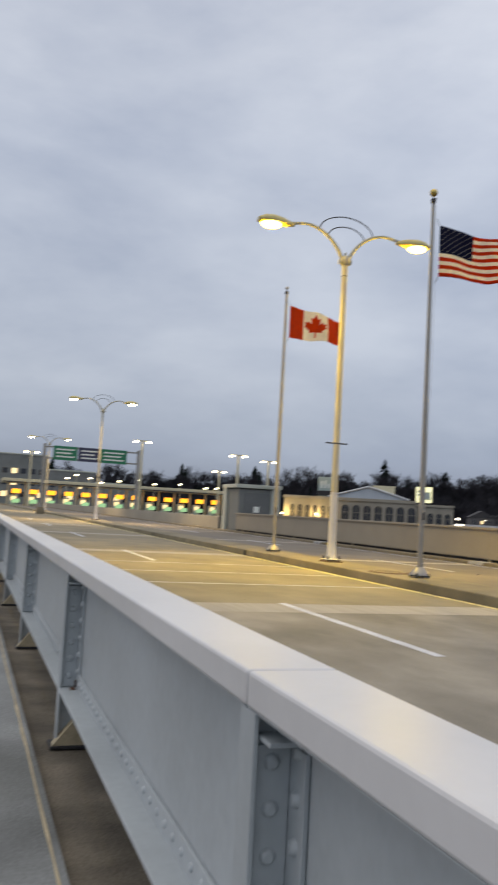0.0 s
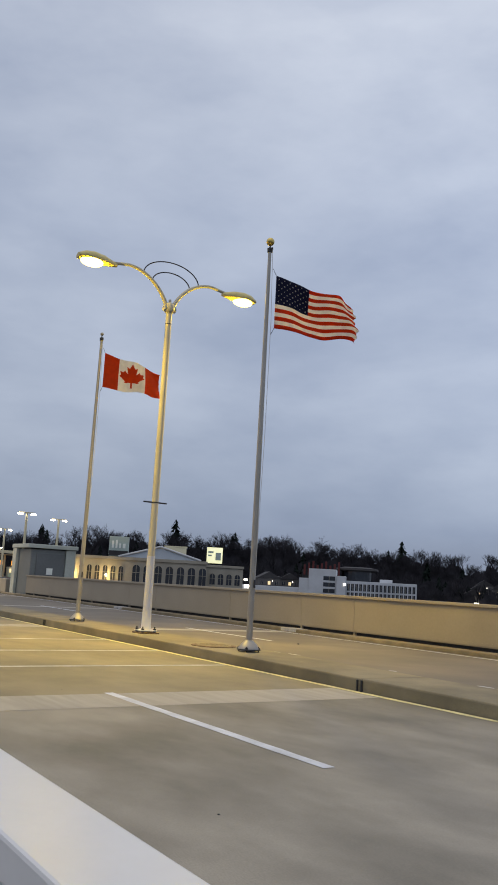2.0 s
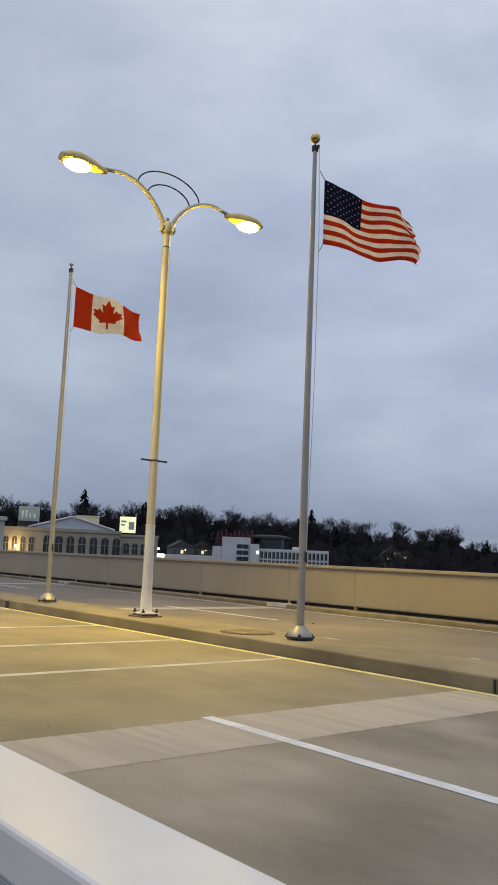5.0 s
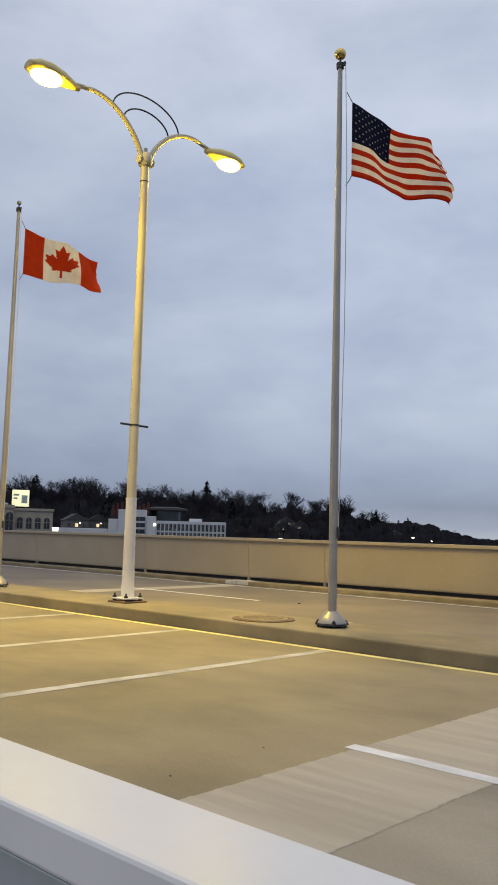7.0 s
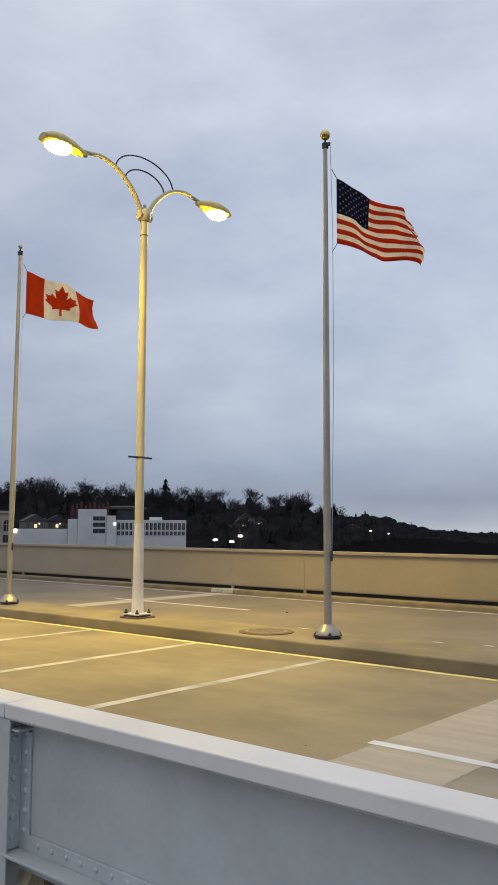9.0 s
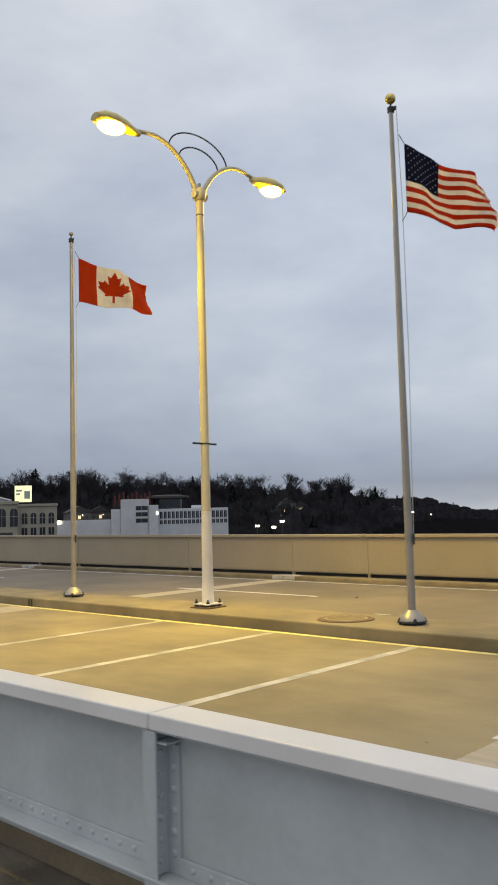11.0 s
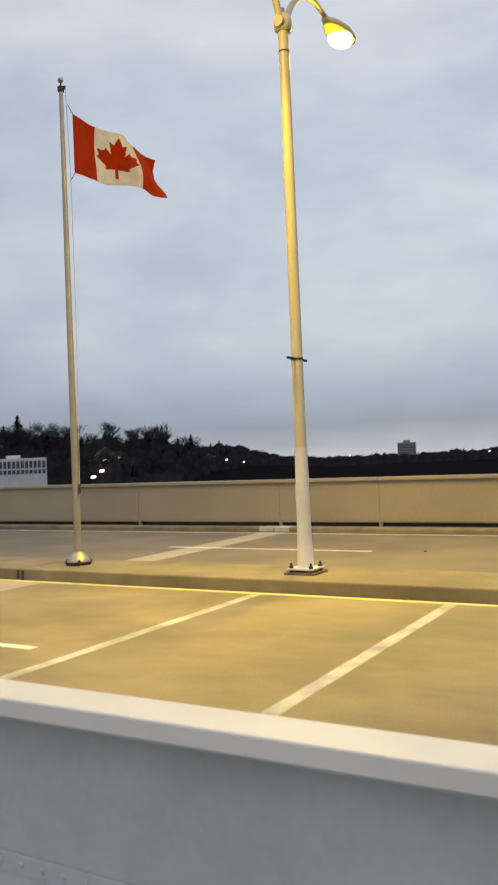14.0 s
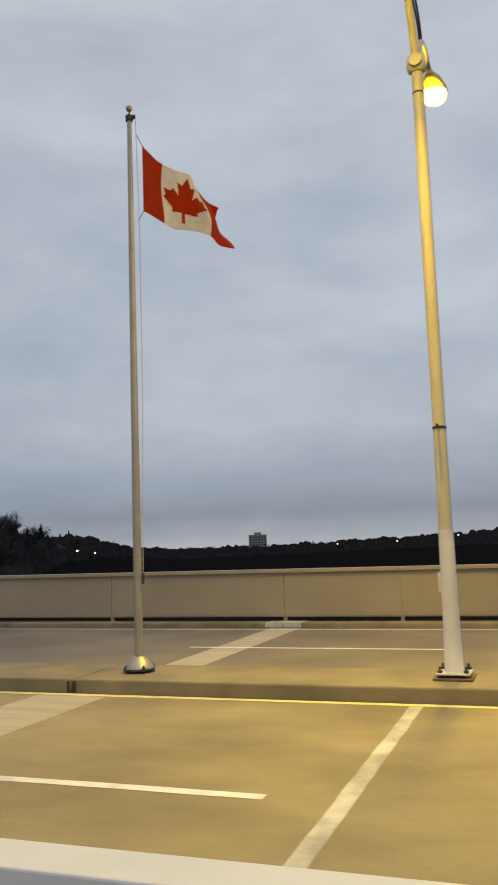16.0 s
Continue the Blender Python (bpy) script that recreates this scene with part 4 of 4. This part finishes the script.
def rect_window(parent, x, y, z, w, h, mat):
    win = part("window", boxed((x - w / 2, y - 0.05, z), (x + w / 2, y + 0.1, z + h)), mat, parent)
    part("frame", boxed((x - 0.05, y - 0.09, z), (x + 0.05, y - 0.051, z + h)), M_STONE, win)


def gable_roof(bm, x0, x1, y0, y1, z, rise):
    v = [bm.verts.new(c) for c in ((x0, y0, z), (x1, y0, z), (x1, y1, z), (x0, y1, z), ((x0 + x1) / 2, y0, z + rise), ((x0 + x1) / 2, y1, z + rise))]
    for f in ((0, 1, 4), (2, 3, 5), (1, 2, 5, 4), (3, 0, 4, 5), (0, 3, 2, 1)):
        bm.faces.new([v[i] for i in f])
    bmesh.ops.recalc_face_normals(bm, faces=bm.faces)


def arcade_building():
    """Long pale stone hall with arched windows, a gabled glass roof and a sign box."""
    D = 234.0
    k = 3.93
    at = spot(62.6, D, -7.0)
    ob = empty("arcade_hall", at, label="long pale stone hall with arched windows and lit arcade", category="building")
    ob.rotation_euler = (0, 0, radians(facing(at)))
    top = 1.6 + 0.80 * k + 9.0
    L, R = -6.3 * k, 3.0 * k
    bm = boxed((L, 0, -12), (R, 18, top))
    part("wall", bm, M_STONE, ob)
    part("cornice", boxed((L - 0.3, -0.35, top - 0.6), (R + 0.3, 0.0, top + 0.25), 0.05), M_STONE, ob)
    base = 1.6 - 0.85 * k + 9.0
    for i in range(6):
        arched_window(ob, L + 2.4 + i * 2.15, -0.02, base, 1.25, 4.2, M_PANEDARK)
    for i in range(7):
        arched_window(ob, -1.9 * k + i * 3.05, -0.02, base, 2.0, 4.8, M_PANEDARK)
    bm = bmesh.new()
    gable_roof(bm, -3.2 * k, 2.6 * k, 0.5, 17, top + 0.3, 3.2)
    part("roof", bm, M_ROOFM, ob)
    for sx in (-1, 1):
        b = bmesh.new()
        tube(b, [(-0.3 * k + sx * 2.9 * k, 0.3, top + 0.35), (-0.3 * k, 0.3, top + 3.6)], 0.28, 6)
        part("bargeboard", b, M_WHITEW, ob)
    wing = part("wing_wall", boxed((R + 0.2, 3.0, -12), (R + 2.7 * k, 16, top - 0.8)), M_STONE, ob)
    part("wing_cornice", boxed((R + 0.1, 2.7, top - 1.2), (R + 2.75 * k, 3.0, top - 0.5), 0.05), M_STONE, ob)
    for i in range(4):
        arched_window(ob, R + 2.0 + i * 2.35, 2.98, base + 0.6, 1.5, 3.0, M_PANEDARK)
        rect_window(ob, R + 2.0 + i * 2.35, 2.98, base - 2.4, 1.5, 2.0, M_PANEDARK)
    part("wall_lamp", boxed((L - 0.6, -1.2, base + 1.2), (L - 0.1, -0.7, base + 1.7), 0.1), M_LAMPW, ob)
    part("wall_lamp", boxed((L + 9.0, -1.2, base + 1.6), (L + 9.4, -0.7, base + 2.0), 0.1), M_LAMPW, ob)
    for lx in (L + 0.5, L + 9.2):
        wl = bpy.data.lights.new("wall_lamp_light", "POINT")
        wl.energy, wl.color, wl.shadow_soft_size = 1100.0, (1.0, 0.70, 0.24), 0.2
        o = new("wall_lamp_light", wl)
        o.parent = ob
        o.location = (lx, -2.2, base + 1.4)
    # roof sign: a pale box with a short word cut off by a curve
    sg = empty("roof_sign", at, label="pale green rooftop sign box with cream letters", category="sign")
    sg.rotation_euler = ob.rotation_euler
    x = -3.25 * k
    part("sign_box", boxed((x - 0.68 * k, 1.0, top + 0.4), (x + 0.68 * k, 4.0, top + 5.8), 0.08), M_SIGNBOX, sg)
    part("dark_band", boxed((x - 0.67 * k, 0.9, top + 0.5), (x + 0.67 * k, 0.98, top + 1.9)), M_ROOFD, sg)
    for i, (w, h) in enumerate(((0.55, 2.0), (0.55, 2.2), (0.5, 1.3), (0.75, 1.3))):
        part("letter_bar", boxed((x - 1.9 + i * 1.0, 0.85, top + 2.6), (x - 1.9 + i * 1.0 + w, 0.98, top + 2.6 + h), 0.03), M_LETTER, sg)
    b2 = empty("roof_house", at, label="cream plant room on the hall roof", category="plant room")
    b2.rotation_euler = ob.rotation_euler
    part("wall", boxed((0.0, 12, top - 0.5), (1.6 * k, 17.5, top + 4.2), 0.1), M_CANOPY, b2)
    part("coping", boxed((-0.05 * k, 11.8, top + 4.2), (1.65 * k, 17.7, top + 4.5), 0.05), M_CANOPY, b2)
    bb = empty("billboard", spot(59.2, 268, -9.0), label="lit pale billboard above the hall roofs", category="billboard")
    bb.rotation_euler = (0, 0, radians(facing(spot(59.2, 268))))
    part("panel", boxed((-2.5, 0, 16.4), (2.5, 0.4, 21.4), 0.05), M_BILL, bb)
    for sx in (-1.8, 1.8):
        part("leg", boxed((sx - 0.15, 0.1, -14.0), (sx + 0.15, 0.3, 16.4)), M_DARK, bb)
    for i, (a, b, c, d) in enumerate(((-2.1, 19.6, -0.4, 20.2), (-2.1, 18.6, -0.9, 19.1), (0.3, 17.4, 2.0, 19.8))):
        part("dark_bar", boxed((a, -0.08, b), (c, -0.01, d)), M_SIGNBOX, bb)


arcade_building()


def white_block():
    """White modern building: stepped left part with wide windows, long low wing with tall slots."""
    D = 312.0
    k = 5.06
    at = spot(49.4, D, -11.9)
    ob = empty("white_building", at, label="white modern low-rise building with tall slot windows", category="building")
    ob.rotation_euler = (0, 0, radians(facing(at)))
    H = 14.0 + 1.6 + 0.25 * k
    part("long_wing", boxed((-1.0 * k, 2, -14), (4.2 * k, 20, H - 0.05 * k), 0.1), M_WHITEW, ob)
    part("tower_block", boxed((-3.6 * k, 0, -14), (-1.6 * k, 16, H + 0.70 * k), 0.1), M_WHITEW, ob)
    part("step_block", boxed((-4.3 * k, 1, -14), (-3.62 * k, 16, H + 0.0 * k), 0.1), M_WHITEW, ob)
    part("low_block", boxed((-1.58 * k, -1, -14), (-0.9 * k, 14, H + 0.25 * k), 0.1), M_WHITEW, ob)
    part("roof_box", boxed((1.6 * k, 8, H - 0.04 * k), (2.5 * k, 14, H + 0.18 * k), 0.1), M_WHITEW, ob)
    n = 17
    for i in range(n):
        x = -0.7 * k + 4.7 * k * i / (n - 1)
        rect_window(ob, x, 1.98, H - 0.75 * k, 1.0, 0.50 * k, M_PANEDARK)
        rect_window(ob, x, 1.98, H - 1.15 * k, 1.0, 0.28 * k, M_PANEDARK)
    for z in (H - 0.1 * k, H - 0.55 * k, H - 1.0 * k):
        rect_window(ob, -2.1 * k, -0.02, z, 0.85 * k, 0.30 * k, M_PANEDARK)
    part("lit_sign", boxed((-1.05 * k, -1.2, H - 0.42 * k), (-0.9 * k, -1.02, H - 0.26 * k)), M_LAMPW, ob)
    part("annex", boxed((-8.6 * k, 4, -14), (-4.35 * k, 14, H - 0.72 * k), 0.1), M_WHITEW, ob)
    part("annex_light", boxed((-8.4 * k, 3.7, H - 0.95 * k), (-7.9 * k, 3.98, H - 0.72 * k)), M_LAMPW, ob)
    at2 = spot(51.9, D + 25, -11.9)
    fr = empty("red_frame_hall", at2, label="dark red slatted screen above the white roofs", category="building")
    fr.rotation_euler = (0, 0, radians(facing(at2)))
    part("wall", boxed((-1.5 * k, 0, -14), (1.4 * k, 8, H + 0.75 * k)), M_ROOFD, fr)
    for i in range(9):
        part("fin", boxed((-1.4 * k + i * 1.7, -0.6, H + 0.3 * k), (-1.4 * k + i * 1.7 + 0.8, -0.05, H + (1.1 + 0.15 * (i % 3)) * k), 0.05), M_REDT, fr)
    at3 = spot(49.5, D + 30, -11.9)
    dk = empty("dark_disc_roof", at3, label="dark building with a wide flat overhanging roof", category="building")
    part("roof", turned(bmesh.new(), [(7.5, H + 0.75 * k), (8.6, H + 0.85 * k), (8.4, H + 1.0 * k), (5, H + 1.1 * k)], 24), M_ROOFD, dk)
    part("drum", turned(bmesh.new(), [(6.0, -14), (6.0, H + 0.75 * k)], 24), M_PANEDARK, dk)


white_block()


def house(az, dist, el, w, lit):
    """A small gabled house on the bank with lit windows."""
    at = spot(az, dist, 1.6 + dist * math.tan(radians(el)) - 5)
    ob = empty("house", at, label="small gabled house with lit windows among trees", category="house", group="houses on the bank")
    ob.rotation_euler = (0, 0, radians(facing(at) + (az * 7) % 30 - 15))
    part("wall", boxed((-w / 2, 0, -9), (w / 2, 7, 4.4)), M_HOUSEW, ob)
    bm = bmesh.new()
    gable_roof(bm, -w / 2 - 0.4, w / 2 + 0.4, -0.4, 7.4, 4.45, 2.6)
    part("roof", bm, M_ROOFD, ob)
    for i in range(3):
        rect_window(ob, -w * 0.32 + i * w * 0.32, -0.02, 2.0, 1.0, 1.3, M_PANELIT if (i + lit) % 3 == 2 else M_PANEDARK)
    part("porch_lamp", boxed((w * 0.12, -0.4, 3.3), (w * 0.12 + 0.3, -0.1, 3.6), 0.05), M_LAMPW, ob)


for az, dist, el, w, lit in ((55.4, 330, 0.55, 9, 1), (54.7, 345, 0.3, 8, 0), (54.0, 340, 0.55, 8, 1), (42.0, 380, 0.1, 9, 1), (41.5, 390, 0.5, 8, 1), (40.9, 395, 0.2, 7, 0), (41.2, 410, 0.8, 8, 1),
                             (40.3, 420, 0.6, 7, 1), (36.5, 560, 0.1, 9, 1), (33.5, 760, 0.2, 10, 0), (67.0, 420, 1.1, 9, 1), (-3.0, 1250, 0.25, 14, 1), (2.5, 1300, 0.1, 14, 1), (46.2, 360, -0.1, 8, 0)):
    house(az, dist, el, w, lit)


def hill_light(az, dist, up):
    """A lone lamp on a post among the far trees."""
    at = spot(az, dist, land_height(az, dist) - 0.3)
    ob = empty("hill_lamp", at, label="small white lamp on a dark post among far trees", category="lamp post", group="lamps on the far bank")
    part("post", turned(bmesh.new(), [(0.15, 0), (0.10, up)], 6), M_DARK, ob)
    part("lamp_head", boxed((-0.7, -0.7, up), (0.7, 0.7, up + 0.9), 0.1), M_LAMPW, ob)


for az, dist, up in ((-8.5, 1120, 13), (-6.0, 1090, 14), (-4.2, 1110, 12), (-1.0, 1060, 12), (0.8, 1300, 15), (3.8, 1100, 15), (6.5, 1120, 14), (10.5, 1130, 10), (14.5, 1130, 10), (23.6, 1350, 9), (24.0, 1340, 8), (31.2, 800, 9),
                     (32.4, 760, 8), (36.0, 480, 8), (40.2, 380, 7), (41.7, 370, 8), (42.3, 360, 7), (43.4, 370, 6), (53.4, 380, 8), (55.0, 300, 9), (57.0, 390, 8), (69.0, 380, 9), (72.0, 370, 9)):
    hill_light(az, dist, up)


def tower_block():
    at = spot(19.7, 1500, -24)
    ob = empty("tower_block", at, label="grey high-rise block on the far skyline", category="building")
    ob.rotation_euler = (0, 0, radians(facing(at)))
    part("wall", boxed((-16, 0, 0), (16, 18, 40), 0.3), M_KIOSK, ob)
    part("plant_room", boxed((-6, 4, 40), (6, 14, 44), 0.3), M_KIOSK, ob)
    for i in range(6):
        for j in range(5):
            rect_window(ob, -12.5 + i * 5, -0.05, 16 + j * 4.6, 3.2, 2.2, M_PANEDARK)


tower_block()


# ---- the plaza end of the bridge ----
def kiosk():
    ob = empty("end_pylon", (-34.4, 17.45, 0), label="grey-green panelled block at the end of the parapet", category="pylon")
    part("body", boxed((-1.4, 0.15, -0.6), (1.4, 3.0, 2.90), 0.03), M_KIOSK, ob)
    part("front_pier", boxed((-1.6, -0.05, -0.6), (-0.9, 0.14, 2.95), 0.02), M_KIOSKL, ob)
    part("side_panel", boxed((1.41, 0.5, -0.3), (1.45, 2.3, 2.65), 0.01), M_PANELD, ob)
    part("emblem", boxed((1.452, 1.2, 1.35), (1.462, 1.6, 1.75), 0.003), M_LETTER, ob, "small pale emblem plate")
    part("side_pier", boxed((1.41, 2.4, -0.6), (1.5, 3.05, 2.95), 0.02), M_KIOSKL, ob)
    part("coping", boxed((-1.7, -0.1, 2.95), (1.6, 3.15, 3.2), 0.03), M_KIOSKL, ob)


kiosk()
slab("wall_plaza", (X0, 17.4, -0.6), (-36.8, 17.65, 0.95), M_STONE, "pale concrete wall along the plaza approach", "wall", bevel=0.02)
slab("pavement_plaza", (X0, 17.9, -1.5), (-110.0, 72.0, -0.05), M_ASPHALT, "dark asphalt plaza at the bridge end", "pavement")


def gantry():
    ob = empty("sign_gantry", (-70, 0, 0), label="overhead road gantry with green and dark sign panels", category="sign gantry")
    for y in (7.9, 17.9):
        part("post", boxed((-0.15, y - 0.15, 0.0), (0.15, y + 0.15, 7.4), 0.02), M_ALU, ob)
        part("foot", boxed((-0.4, y - 0.4, 0.0), (0.4, y + 0.4, 0.7), 0.03), M_KERB, ob)
    for z in (5.9, 7.1):
        part("beam", boxed((-0.08, 8.05, z - 0.08), (0.08, 17.75, z + 0.08), 0.01), M_ALU, ob)
    for y0, y1, m in ((8.8, 11.3, M_SIGNG), (11.4, 13.7, M_SIGNK), (13.8, 16.6, M_SIGNG)):
        pn = part("panel", boxed((0.10, y0, 5.75), (0.16, y1, 7.25), 0.01), m, ob)
        for j in range(3):
            part("text_bar", boxed((0.165, y0 + 0.3, 6.05 + j * 0.38), (0.172, y1 - 0.3 - 0.3 * (j % 2), 6.20 + j * 0.38)), M_LETTER, pn)


gantry()


def toll_canopy():
    x = -175.0
    ob = empty("toll_canopy", (x, 0, 0), label="long cream toll canopy over inspection booths", category="canopy")
    part("roof", boxed((-6, 8, 5.1), (0, 66, 6.1), 0.1), M_CANOPY, ob)
    part("fascia_stripe", boxed((0.01, 8, 5.2), (0.06, 66, 5.45)), M_ROOFD, ob)
    for j in range(15):
        y = 9.5 + j * 3.9
        part("column", boxed((-3.2, y - 0.2, 0), (-2.8, y + 0.2, 5.08)), M_CANOPY, ob)
        b = empty("toll_booth", (x, y, 0), label="small toll booth under the canopy", category="booth", group="toll booths")
        part("cabin", boxed((-2.5, 0.5, 0), (-0.8, 2.0, 2.4), 0.05), M_KIOSKL, b)
        part("window", boxed((-0.79, 0.7, 1.1), (-0.74, 1.8, 2.0)), M_PANELIT, b)
        s = empty("lane_sign", (x, y, 0), label="orange lit lane sign hung from canopy", category="sign", group="lane signs")
        part("panel", boxed((0.10, 0.7, 2.75), (0.3, 2.6, 3.75), 0.04), M_ORANGE, s)
        part("hanger", boxed((0.15, 1.6, 3.75), (0.2, 1.7, 5.1)), M_DARK, s)
        g = empty("lane_light", (x, y, 0), label="pale green lit panel at the booth", category="sign", group="lane lights")
        part("panel", boxed((0.10, 0.9, 0.6), (0.3, 2.5, 1.5), 0.04), M_GREENL, g)
        part("stand", boxed((0.15, 1.6, -0.05), (0.2, 1.7, 0.6)), M_DARK, g)


toll_canopy()


def plaza_building():
    """Grey stepped office behind the toll lanes."""
    ob = empty("plaza_office", (-232, 4, -0.05), label="grey stepped office block behind the toll canopy", category="building")
    for y0, y1, h in ((0, 19, 14.5), (19, 33, 10.5), (33, 46, 7.5)):
        part("wall", boxed((-12, y0 + 0.02, 0), (0, y1 - 0.02, h), 0.05), M_KIOSK, ob)
        part("coping", boxed((-12.2, y0, h), (0.2, y1, h + 0.4), 0.05), M_KIOSKL, ob)
        n = int((y1 - y0) / 2.6)
        for i in range(n):
            for z in [2.2 + 3.4 * j for j in range(int((h - 2) / 3.4))]:
                part("window", boxed((-0.1, y0 + 0.8 + i * 2.6, z), (0.06, y0 + 2.4 + i * 2.6, z + 1.5)), M_PANELIT if (i * 5 + int(z)) % 4 == 0 else M_PANEDARK, ob)


plaza_building()


def lane_lamp(x, y, h):
    ob = empty("lane_lamp", (x, y, -0.05), label="small white lane lamp on a thin post", category="lamp post", group="lane lamps at the plaza")
    part("post", turned(bmesh.new(), [(0.09, 0), (0.06, h)], 8), M_CANOPY, ob, smooth=True)
    part("lamp_head", boxed((-0.2, -0.42, h), (0.2, 0.42, h + 0.22), 0.05), M_GLOWW, ob)


for i, (y, h) in enumerate(((24, 7.2), (27, 8.4), (30, 7.6), (34, 6.9), (38, 7.4), (42, 7.9), (48, 7.3), (54, 7.6), (60, 6.9), (65, 7.2))):
    lane_lamp(-190 - (i * 7) % 11, y, h)


def high_mast(az, dist, el):
    p = spot(az, dist, -0.05)
    h = 1.65 + dist * math.tan(radians(el))
    ob = empty("mast_light", p, label="tall slim mast light with glowing head", category="street lamp", group="plaza mast lights")
    # cream colour stands in for the lamp light falling on the mast
    part("mast", turned(bmesh.new(), [(0.30, 0), (0.18, h)], 10), M_CANOPY, ob, smooth=True)
    part("cross_arm", boxed((-0.15, -1.5, h - 0.05), (0.15, 1.5, h + 0.15), 0.02), M_CANOPY, ob)
    for sy in (-1.2, 1.2):
        part("lamp_head", boxed((-0.3, sy - 0.4, h - 0.3), (0.3, sy + 0.4, h - 0.06), 0.05), M_GLOWW, ob)


for az, dist, el in ((71.9, 150, 3.8), (69.8, 170, 3.5), (73.2, 200, 2.65), (78.6, 150, 4.4), (86.0, 190, 3.2)):
    high_mast(az, dist, el)
